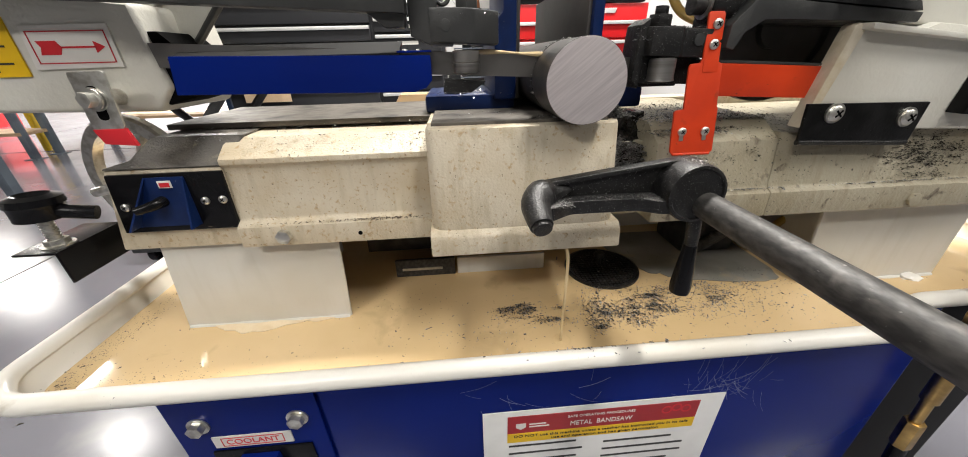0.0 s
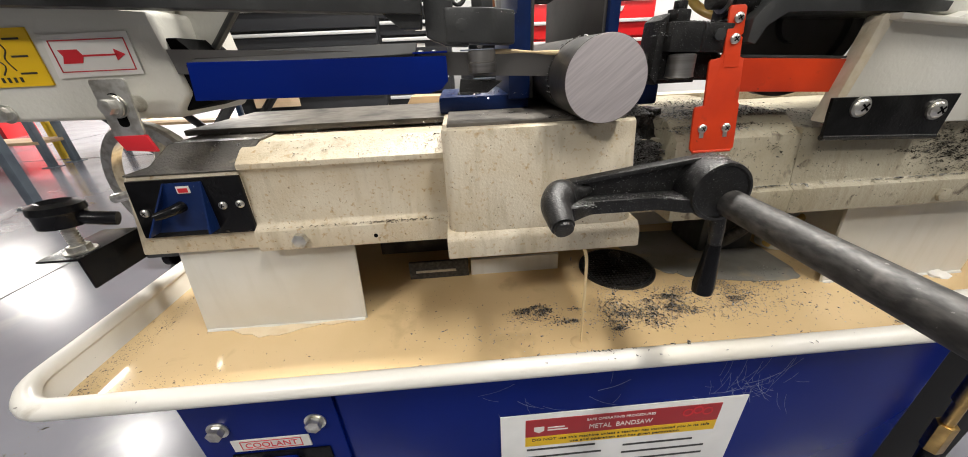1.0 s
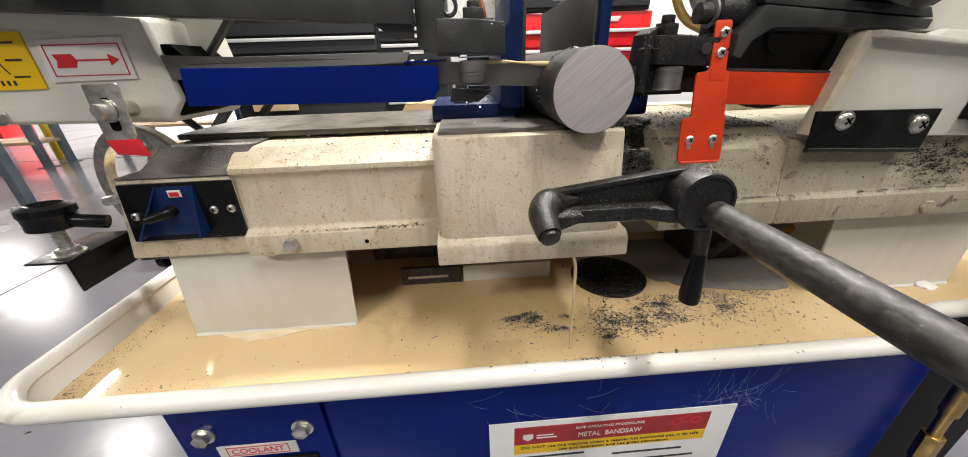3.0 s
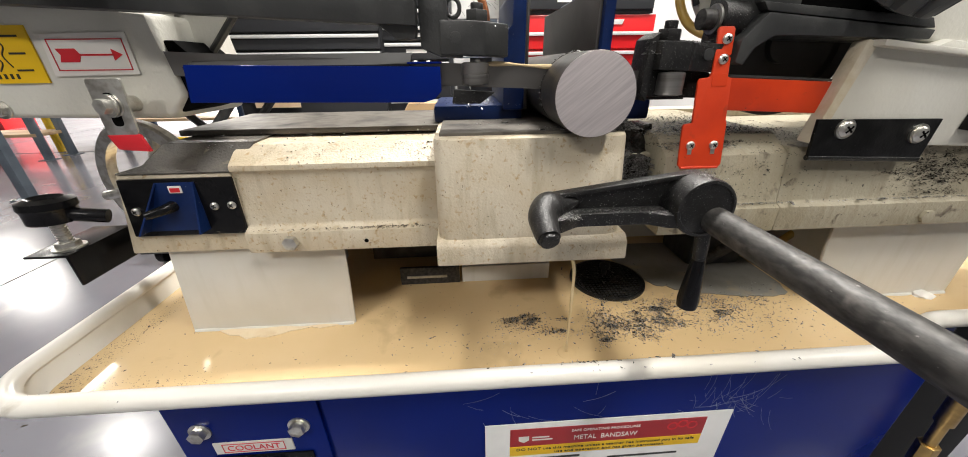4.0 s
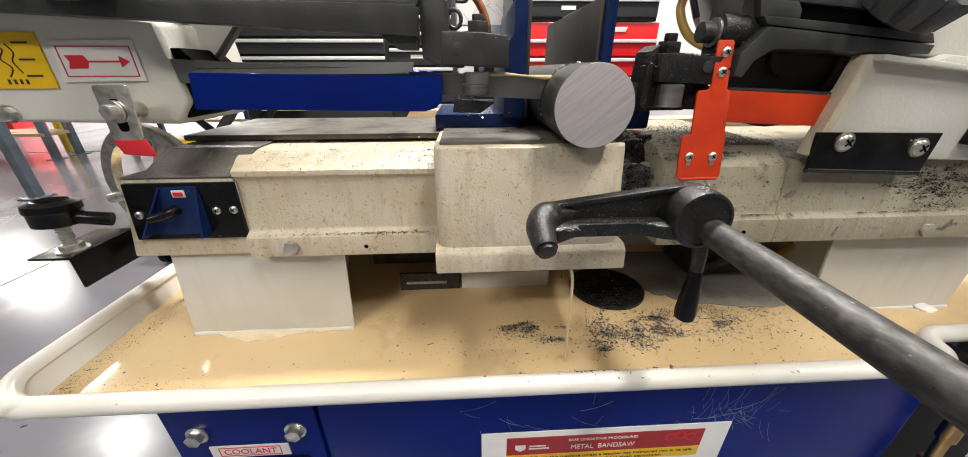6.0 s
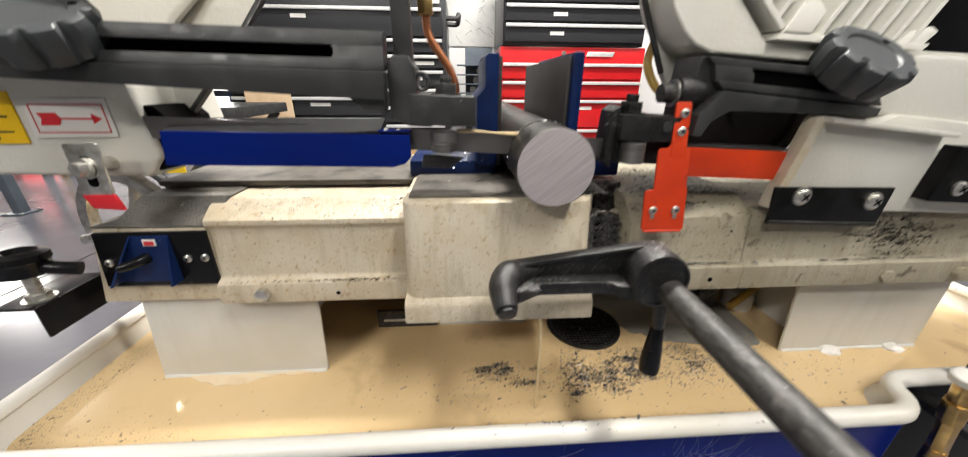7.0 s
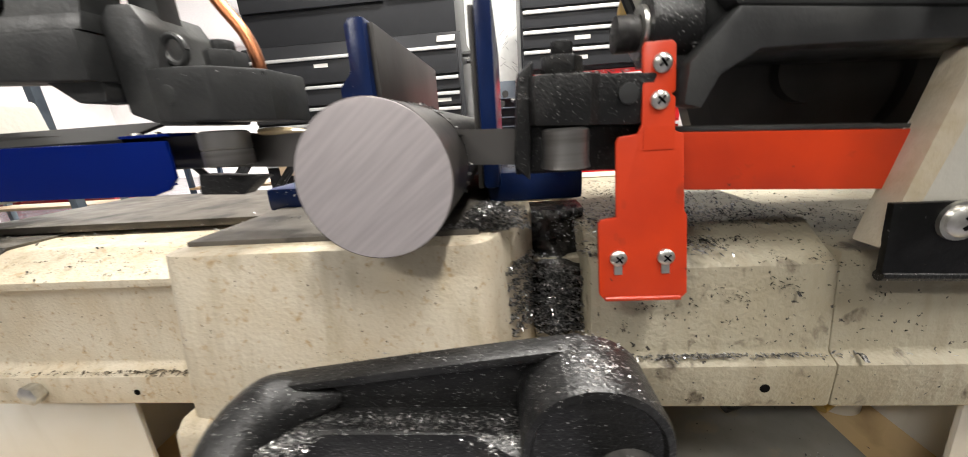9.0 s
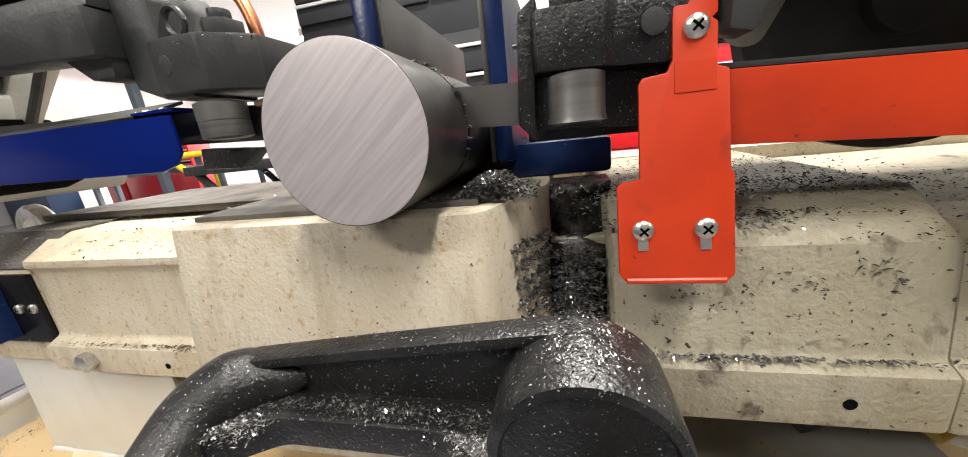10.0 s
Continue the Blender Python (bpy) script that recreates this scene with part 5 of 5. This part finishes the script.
def clumps(seed, areas):
    """Uneven little drifts inside larger areas: (x, y, spread x, spread y, number, tightness)."""
    r = random.Random(seed)
    out = []
    for x, y, sx, sy, n, k in areas:
        for _ in range(n):
            f = r.uniform(0.4, 1.6) * k
            out.append((x + r.gauss(0, sx * 1.25), y + r.gauss(0, sy * 1.35), TZ + 0.001, 0.0100 * f, 0.0052 * f, 0.0035, r.uniform(0.2, 1.8)))
    return out


DRIFT = clumps(31, [(0.055, 0.402, 0.018, 0.006, 13, 0.8), (0.085, 0.388, 0.010, 0.006, 4, 0.7), (0.155, 0.384, 0.016, 0.010, 16, 0.8), (0.235, 0.398, 0.040, 0.012, 26, 1.0), (0.31, 0.415, 0.05, 0.014, 22, 1.3), (0.21, 0.375, 0.03, 0.006, 7, 0.8)])
chips("tray_swarf", DRIFT, 6500, 0.0008, CHIP, "dark steel swarf drifting in clumps on the coolant", seed=5)
chips("loose_swarf", [(0.12, 0.39, TZ + 0.001, 0.10, 0.03, 0.0, 1), (0.36, 0.40, TZ + 0.001, 0.10, 0.035, 0.0, 3), (0.20, 0.50, TZ + 0.003, 0.03, 0.02, 0.002, 0.6), (0.02, 0.37, TZ + 0.001, 0.06, 0.012, 0.0, 0.4)], 1000, 0.0009, CHIP, "loose steel slivers floating on the coolant", seed=41)
chips("tray_grime", [(-0.440, 0.36, TZ + 0.001, 0.006, 0.04, 0.0, 2), (-0.43, 0.45, TZ + 0.001, 0.008, 0.05, 0.0, 2), (-0.36, 0.335, TZ + 0.001, 0.05, 0.012, 0.0, 2), (-0.2, 0.345, TZ + 0.001, 0.12, 0.02, 0.0, 1), (-0.1, 0.44, TZ + 0.001, 0.06, 0.03, 0.0, 0.8), (0.50, 0.40, TZ + 0.001, 0.12, 0.03, 0.0, 1.2),
                      (-0.25, 0.417, TZ + 0.001, 0.07, 0.002, 0.0, 0.8)], 1500, 0.0006, GRIME, "brown grime specks floating on the coolant", seed=21)
chips("rim_swarf", [(0.11, YF + 0.001, LIPZ + 0.005, 0.03, 0.003, 0.001, 3), (0.0, YF + 0.001, LIPZ + 0.005, 0.15, 0.003, 0.0, 1), (-0.36, YF, LIPZ + 0.004, 0.012, 0.003, 0, 0.9), (-0.40, YF + 0.002, LIPZ + 0.005, 0.02, 0.003, 0, 0.6), (0.2, YF + 0.002, LIPZ + 0.005, 0.10, 0.004, 0.0, 0.7)], 330, 0.0013, CHIP, "dark swarf on the tray rim", seed=6)
chips("bed_swarf", [(0.141, 0.405, BED + 0.002, 0.010, 0.02, 0.012, 8), (0.125, 0.394, BED + 0.001, 0.012, 0.004, 0.004, 2), (0.085, 0.40, BED + 0.001, 0.025, 0.012, 0.003, 2), (0.02, 0.44, BED + 0.001, 0.035, 0.035, 0.002, 2), (0.0, 0.50, 0.742, 0.03, 0.03, 0.001, 0.6), (-0.15, 0.47, 0.716, 0.1, 0.05, 0.001, 0.6),
                     (0.26, 0.45, 0.715, 0.04, 0.02, 0.002, 0.9), (0.235, 0.412, 0.702, 0.018, 0.010, 0.006, 1.6), (0.225, 0.43, 0.713, 0.02, 0.02, 0.006, 1.5), (0.175, 0.49, 0.746, 0.02, 0.01, 0.003, 1.2)], 6500, 0.0009, CHIP, "bright steel swarf heaped round the cut", seed=8, front=0.3905)


gr_rnd = random.Random(77)
GRIT = []
for k in range(260):
    u = gr_rnd.random()
    x, z = (gr_rnd.gauss(0.515, 0.026), gr_rnd.gauss(0.668, 0.014)) if k < 225 else (gr_rnd.uniform(0.21, 0.40), gr_rnd.uniform(0.641, 0.70))
    z = max(0.642, min(0.6985, z))
    GRIT.append((x, 0.3950 + (z - 0.640) * 0.108, z, 0.0045, 0.0002, 0.008, u * 3))
SPECK = []
for k in range(170):
    u = gr_rnd.random()
    SPECK.append((-0.046 - 0.15 * gr_rnd.random() ** 1.8, 0.4105 + 0.024 * u, 0.6950 + 0.0151 * u, 0.0022, 0.0003, 0.0008, gr_rnd.random()))
chips("shoulder_grit", SPECK, 420, 0.0005, SLUDGE, "dark specks of swarf stuck to the shoulder of the casting", seed=33)
chips("ledge_grime", [(-0.10, 0.4055, 0.6238, 0.030, 0.0022, 0.0008, 2), (-0.17, 0.4055, 0.6238, 0.05, 0.0022, 0.0008, 1)], 420, 0.0008, GRIME, "brown grime along the lower ledge", seed=35)
chips("ledge_swarf", [(0.27, 0.3915, 0.6405, 0.035, 0.0012, 0.001, 0.8), (0.50, 0.392, 0.6405, 0.06, 0.0012, 0.001, 0.5)], 600, 0.0008, CHIP, "swarf lying on the casting ledge", seed=15)
chips("bed_grit", [(0.25, 0.418, 0.7035, 0.030, 0.006, 0.003, 2), (0.26, 0.435, 0.7135, 0.035, 0.012, 0.003, 3), (0.27, 0.50, 0.7140, 0.04, 0.04, 0.002, 3), (0.42, 0.44, 0.7025, 0.07, 0.03, 0.002, 2)], 5200, 0.0006, SLUDGE, "black wet swarf strewn on the bed beside the guide", seed=19)
chips("casting_grit", GRIT, 3000, 0.0006, SLUDGE, "black oily grit stuck to the casting", seed=17)


def heap():
    """Wet swarf that fills the kerf slot."""
    b = bmesh.new()
    nx, nz = 34, 34
    rows = []
    for j in range(nz):
        z = 0.640 + j * 0.0024
        row = []
        for i in range(nx):
            u = i / (nx - 1)
            w0 = 0.1665 - max(0, min(1, (z - 0.685) / 0.02)) * 0.014
            x = w0 + u * (0.1990 - w0 + max(0, z - 0.70) * 0.3)
            k = noise.noise(Vector((x * 90, 3.0, z * 90))) * 0.006 + noise.noise(Vector((x * 300, 1.0, z * 300))) * 0.003
            bulge = math.sin(u * math.pi) * 0.008
            y = 0.426 - bulge + (z - 0.64) * 0.12 + k + max(0, min(1, (z - 0.686) / 0.008)) * 0.018 + max(0, z - 0.715) * 0.75
            row.append(b.verts.new((x, y, z)))
        rows.append(row)
    for p, q in zip(rows, rows[1:]):
        for i in range(nx - 1):
            b.faces.new((p[i], p[i + 1], q[i + 1], q[i]))
    edge = [e for e in b.edges if e.is_boundary]
    ex = bmesh.ops.extrude_edge_only(b, edges=edge)
    for v in ex["geom"]:
        if isinstance(v, bmesh.types.BMVert):
            v.co.y = 0.48
    tagged(solo("swarf_heap", b, SLUDGE, "wet black swarf packed into the blade slot", "swarf", "stuff"))


heap()
WALL = [(0.152 + 0.0035 * k, 0.396 + 0.007 * k, 0.655 + 0.010 * j, 0.0022, 0.0012, 0.005, 0.22) for k in range(5) for j in range(5)]
SLOT = WALL + [(0.182 + 0.004 * math.sin(k * 2.3), 0.414 + k * 0.0006, 0.646 + k * 0.0028, 0.0065, 0.002, 0.004, 1) for k in range(15)]
chips("slot_swarf", SLOT, 5200, 0.0009, CHIP, "glittering swarf on the packed slot", seed=9)
chips("stop_swarf", [(0.1795, 0.312, 0.7012, 0.005, 0.007, 0.0, 2.0), (0.11, 0.3145, 0.6716, 0.03, 0.0022, 0.0005, 4), (0.066, 0.305, 0.6718, 0.006, 0.004, 0.0006, 3.5), (0.150, 0.308, 0.6718, 0.008, 0.004, 0.0004, 1.5), (0.12, 0.3225, 0.6945, 0.02, 0.0018, 0.0, 0.4)], 3600, 0.00036, CHIP,
      "fine swarf sprinkled on the stop arm", seed=10)


def ring_chips():
    return [(BX + (BR + 0.0005) * math.cos(q), 0.4085, BZ + (BR + 0.0003) * math.sin(q), 0.0008, 0.0022, 0.0008, 1) for q in [-0.5 + k * 0.16 for k in range(26)]]


chips("bar_swarf", ring_chips(), 420, 0.0008, CHIP, "fine swarf clinging round the cut in the bar", seed=12)
chips("guide_swarf", [(0.19, 0.40, 0.7995, 0.012, 0.006, 0.001, 2), (0.005, 0.395, 0.812, 0.012, 0.006, 0, 1), (0.162, 0.404, 0.79, 0.002, 0.006, 0.015, 2), (0.245, 0.398, 0.80, 0.003, 0.003, 0.03, 1)], 420, 0.0009, CHIP, "fine swarf stuck to the blade guides", seed=11)


# ---- background ----
def chest(x0, x1, y, z0, z1, cols, rows, paint, label, lidded, wheels=False):
    """A steel tool chest: body, drawers with trim pulls, lid band."""
    t = thing("tool_chest", ((x0 + x1) / 2, y + 0.25, z0), label, "tool chest", "tool chests along the partition")
    part("body", box(x0, x1, y, y + 0.46, z0, z1, 0.004), paint, t)
    top = z1 - lidded
    for (a, b), heights in zip(cols, rows):
        z = top
        for h in heights:
            d = part("drawer", box(a + 0.008, b - 0.008, y - 0.018, y, z - h + 0.006, z - 0.004, 0.003), paint, t)
            part("pull", box(a + 0.012, b - 0.012, y - 0.030, y - 0.0175, z - 0.021, z - 0.006, 0.003), TRIM, d, "brushed drawer pull")
            if h > 0.07 and rnd.random() < 0.7:
                xm = a + (b - a) * rnd.uniform(0.35, 0.65)
                part("drawer_label", box(xm - 0.035, xm + 0.035, y - 0.0195, y - 0.0175, z - 0.055, z - 0.038), PAPER, d)
            z -= h
    if wheels:
        for x in (x0 + 0.06, x1 - 0.06):
            for yy in (y + 0.06, y + 0.40):
                part("caster", cyl((x - 0.015, yy, 0.05), (x + 0.015, yy, 0.05), 0.05, n=20, w=0.004), PLASTIC, t, "black rubber caster")
    return t


RX0, RX1 = 0.222, 0.970
c = chest(RX0, RX1, 2.0, 0.10, 1.000, [(RX0, RX1)], [[0.085, 0.09, 0.15, 0.15, 0.2]], CHESTRED, "red steel roller tool chest with silver pulls", 0.07, True)
part("lock", cyl((0.545, 2.0, 0.970), (0.545, 1.992, 0.970), 0.012, n=16), ZINC, c)
part("nameplate", prism([(0.66, 0.957), (0.80, 0.957), (0.81, 0.979), (0.67, 0.979)], "y", 1.994, 2.0, 0.001), TRIM, c, "slanted silver nameplate")
c = chest(RX0 + 0.01, RX1 - 0.02, 2.0, 1.004, 1.465, [(RX0 + 0.01, RX1 - 0.02)], [[0.082, 0.082, 0.082, 0.09]], CHESTBLACK, "black steel top tool chest with silver pulls", 0.115)
part("lock", cyl((0.545, 2.0, 1.365), (0.545, 1.992, 1.365), 0.010, n=16), ZINC, c)
part("nameplate", prism([(0.40, 1.400), (0.66, 1.400), (0.67, 1.427), (0.41, 1.427)], "y", 1.994, 2.0, 0.001), PAPER, c, "white maker's plate")
BX0, BX1, BM = -1.13, -0.045, -0.385
c = chest(BX0, BX1, 2.0, 0.10, 1.215, [(BX0, BX1 - 0.01), (BX0, BM), (BM, BX1 - 0.01)], [[0.13], [], []], CHESTBLACK, "black steel roller tool chest with silver pulls", 0.055, True)
for a, b, hs in ((BX0, BM, [0.10, 0.075, 0.09, 0.10, 0.14, 0.14]), (BM, BX1 - 0.01, [0.07, 0.07, 0.085, 0.085, 0.09, 0.13, 0.14])):
    z = 1.03
    for h in hs:
        d = part("drawer", box(a + 0.008, b - 0.008, 1.982, 2.0, z - h + 0.006, z - 0.004, 0.003), CHESTBLACK, c)
        part("pull", box(a + 0.012, b - 0.012, 1.970, 1.9825, z - 0.021, z - 0.006, 0.003), TRIM, d, "brushed drawer pull")
        if rnd.random() < 0.6:
            xm = a + (b - a) * rnd.uniform(0.3, 0.7)
            part("drawer_label", box(xm - 0.05, xm + 0.05, 1.9805, 1.9825, z - 0.050, z - 0.034), PAPER, d)
        z -= h
part("side_handle", tube([(BX1, 2.03, 1.12), (BX1 + 0.05, 2.03, 1.12), (BX1 + 0.06, 2.06, 1.14), (BX1 + 0.06, 2.2, 1.14), (BX1 + 0.05, 2.22, 1.12), (BX1, 2.22, 1.12)], 0.012, 10), BLACK, c, "black side push handle")
part("paper_card", box(-1.045, -0.825, 1.964, 1.968, 0.60, 0.785), PLYWOOD, c, "tan card hung on the chest")
part("nameplate", prism([(-0.16, 1.175), (-0.075, 1.175), (-0.07, 1.2), (-0.155, 1.2)], "y", 1.994, 2.0, 0.001), PAPER, c, "white maker's plate")
chest(BX0 + 0.03, BX1 - 0.02, 2.02, 1.219, 1.72, [(BX0 + 0.03, BM), (BM, BX1 - 0.02)], [[0.10, 0.10, 0.10], [0.12, 0.17]], CHESTBLACK, "black steel top chest with silver pulls", 0.06)


def board():
    t = thing("wall_board", (0.2, 2.61, 1.0), "white patterned board hung on the partition wall", "board")
    part("panel", box(-0.06, 0.36, 2.612, 2.62, 1.05, 2.3, 0.002), SIGNPAPER, t)
    s = None
    for k in range(60):
        x, z = rnd.uniform(-0.05, 0.34), rnd.uniform(1.1, 1.9)
        a = rnd.choice((0.6, -0.6, 0.8, -0.9))
        n = rnd.uniform(0.02, 0.06)
        s = tube([(x, 2.6115, z), (x + n * math.cos(a), 2.6115, z + n * math.sin(a))], 0.0011, 4, s, 1)
    part("pen_marks", s, INK, t, kind="stuff")


board()


def rack():
    """Small drawer rack on the wall between the chests."""
    t = thing("socket_rack", (0.13, 2.3, 0.0), "grey steel stand with rows of small tools", "rack")
    part("post", box(0.05, 0.21, 2.33, 2.37, 0.0, 1.02, 0.003), BENCHGREY, t)
    for k in range(7):
        z = 0.62 + k * 0.05
        part("shelf", box(0.0, 0.24, 2.24, 2.34, z, z + 0.006, 0.001), BENCHGREY, t)
        part("socket", cyl((0.03 + 0.02 * k, 2.24, z + 0.025), (0.03 + 0.02 * k, 2.30, z + 0.025), 0.018, n=14), BLACK, t)


rack()


def bench(x0, x1, y0, y1, z, paint, top, label, low=True):
    t = thing("workbench", ((x0 + x1) / 2, (y0 + y1) / 2, 0), label, "workbench", "benches in the far shop")
    part("top", box(x0, x1, y0, y1, z - 0.045, z, 0.004), top, t)
    for x in (x0 + 0.06, x1 - 0.06):
        for y in (y0 + 0.06, y1 - 0.06):
            l = part("leg", box(x - 0.026, x + 0.026, y - 0.026, y + 0.026, 0.004, z - 0.045, 0.004), paint, t)
            part("foot_plate", box(x - 0.055, x + 0.055, y - 0.055, y + 0.055, 0.0, 0.005), paint, l)
    if low:
        part("lower_shelf", box(x0 + 0.04, x1 - 0.04, y0 + 0.03, y1 - 0.03, 0.22, 0.25, 0.003), top, t)
    part("stretcher", box(x0 + 0.06, x1 - 0.06, y1 - 0.06, y1 - 0.03, 0.65, 0.72, 0.003), paint, t)
    return t


def column():
    t = thing("steel_column", (-2.95, 2.46, 0), "blue-grey painted steel column bolted to the floor", "column")
    part("shaft", box(-2.978, -2.922, 2.432, 2.488, 0.008, 2.84, 0.004), BENCHGREY, t)
    part("foot_plate", box(-3.015, -2.885, 2.395, 2.525, 0.0, 0.009, 0.002), BENCHGREY, t)
    for x, y in ((-3.00, 2.41), (-2.90, 2.41), (-3.00, 2.51), (-2.90, 2.51)):
        part("anchor_bolt", hexbolt((x, y, 0.009), (0, 0, 1), 0.009, 0.008), ZINC, t)


column()
bench(-5.9, -3.97, 3.60, 3.95, 0.86, BENCHGREY, WOOD, "blue-grey steel workbench with a lower wood shelf")
bench(-4.2, -2.6, 4.55, 5.2, 0.86, BENCHBLUE, WOOD, "dark blue steel workbench with a pale wood top")


def far_chest(x0, x1, y, z1, paint, label):
    t = thing("tool_cabinet", ((x0 + x1) / 2, y, 0), label, "tool cabinet", "cabinets in the far shop")
    part("body", box(x0, x1, y, y + 0.45, 0.0, z1, 0.005), paint, t)
    for k in range(5):
        z = z1 - 0.03 - k * 0.10
        d = part("drawer", box(x0 + 0.02, x1 - 0.02, y - 0.015, y, z - 0.09, z, 0.003), paint, t)
        part("pull", box(x0 + 0.03, x1 - 0.03, y - 0.025, y - 0.014, z - 0.022, z - 0.006), TRIM, d)


far_chest(-7.46, -6.75, 5.75, 1.15, CHESTRED, "red tool cabinet behind a bench")
far_chest(-8.60, -7.53, 5.75, 1.15, CHESTRED, "red tool cabinet with silver pulls")
far_chest(-9.18, -8.67, 5.75, 1.15, CHESTRED, "narrow red tool cabinet with silver pulls")
far_chest(-9.9, -8.75, 4.6, 1.2, BENCHBLUE, "dark blue shop cabinet")


def stool():
    t = thing("yellow_stand", (-4.3, 4.2, 0), "yellow painted steel stand", "stand")
    for x, y in ((-4.30, 4.05), (-4.42, 4.20)):
        part("leg", box(x - 0.02, x + 0.02, y - 0.02, y + 0.02, 0, 0.62, 0.003), YELPAINT, t)
    part("top", box(-4.46, -4.26, 4.00, 4.26, 0.62, 0.65, 0.004), YELPAINT, t)


stool()


def lift():
    t = thing("scissor_lift", (-1.05, 1.62, 0), "black scissor-lift table with a yellow label", "lift table")
    x0, x1, y0, y1 = -1.42, -0.80, 1.45, 1.85
    part("base", box(x0, x1, y0, y1, 0.06, 0.12, 0.004), BLACK, t)
    part("platform", box(x0, x1, y0, y1, 0.70, 0.74, 0.004), BLACK, t)
    for y in (y0 + 0.03, y1 - 0.03):
        for a, b in ((x0 + 0.04, x1 - 0.04), (x1 - 0.04, x0 + 0.04)):
            part("scissor_arm", tube([(a, y, 0.12), (b, y, 0.70)], 0.018, 8, None, 1), BLACK, t)
    for x in (x0 + 0.06, x1 - 0.06):
        for y in (y0 + 0.05, y1 - 0.05):
            part("caster", cyl((x - 0.015, y, 0.04), (x + 0.015, y, 0.04), 0.04, n=18), PLASTIC, t)
    part("warning_label", box(-1.12, -1.05, y0 + 0.005, y0 + 0.012, 0.50, 0.55), YELPAINT, t, "yellow label")
    part("push_handle", tube([(x0, y0 + 0.02, 0.72), (x0 - 0.05, y0 + 0.02, 0.76), (x0 - 0.07, y0 + 0.05, 0.79), (x0 - 0.07, y1 - 0.05, 0.79), (x0 - 0.05, y1 - 0.02, 0.76), (x0, y1 - 0.02, 0.72)], 0.014, 10), YELPAINT, t)


lift()


def board_on_bed():
    solo("wood_offcut", prism([(-0.11, 0.713), (0.02, 0.713), (0.022, 0.726), (-0.10, 0.728)], "y", 0.66, 0.70, 0.002), WOOD, "brown wood offcut lying behind the vise", "offcut")


board_on_bed()


def motions():
    """Guide rollers spin with the blade; the coolant stream wavers."""
    for ob, way in zip(ROLL, (1, -1)):
        p = ob.location.copy()
        walk(ob, [(k * 0.1, pose(p.x, p.y, p.z, 0, 0, way * (k * 78 % 360))) for k in range(101)])
    p = STREAMS.location.copy()
    walk(STREAMS, [(k * 0.25, pose(p.x, p.y, p.z, 0.9 * math.sin(k * 1.7), 1.1 * math.sin(k * 2.3 + 1), 0)) for k in range(41)])


motions()
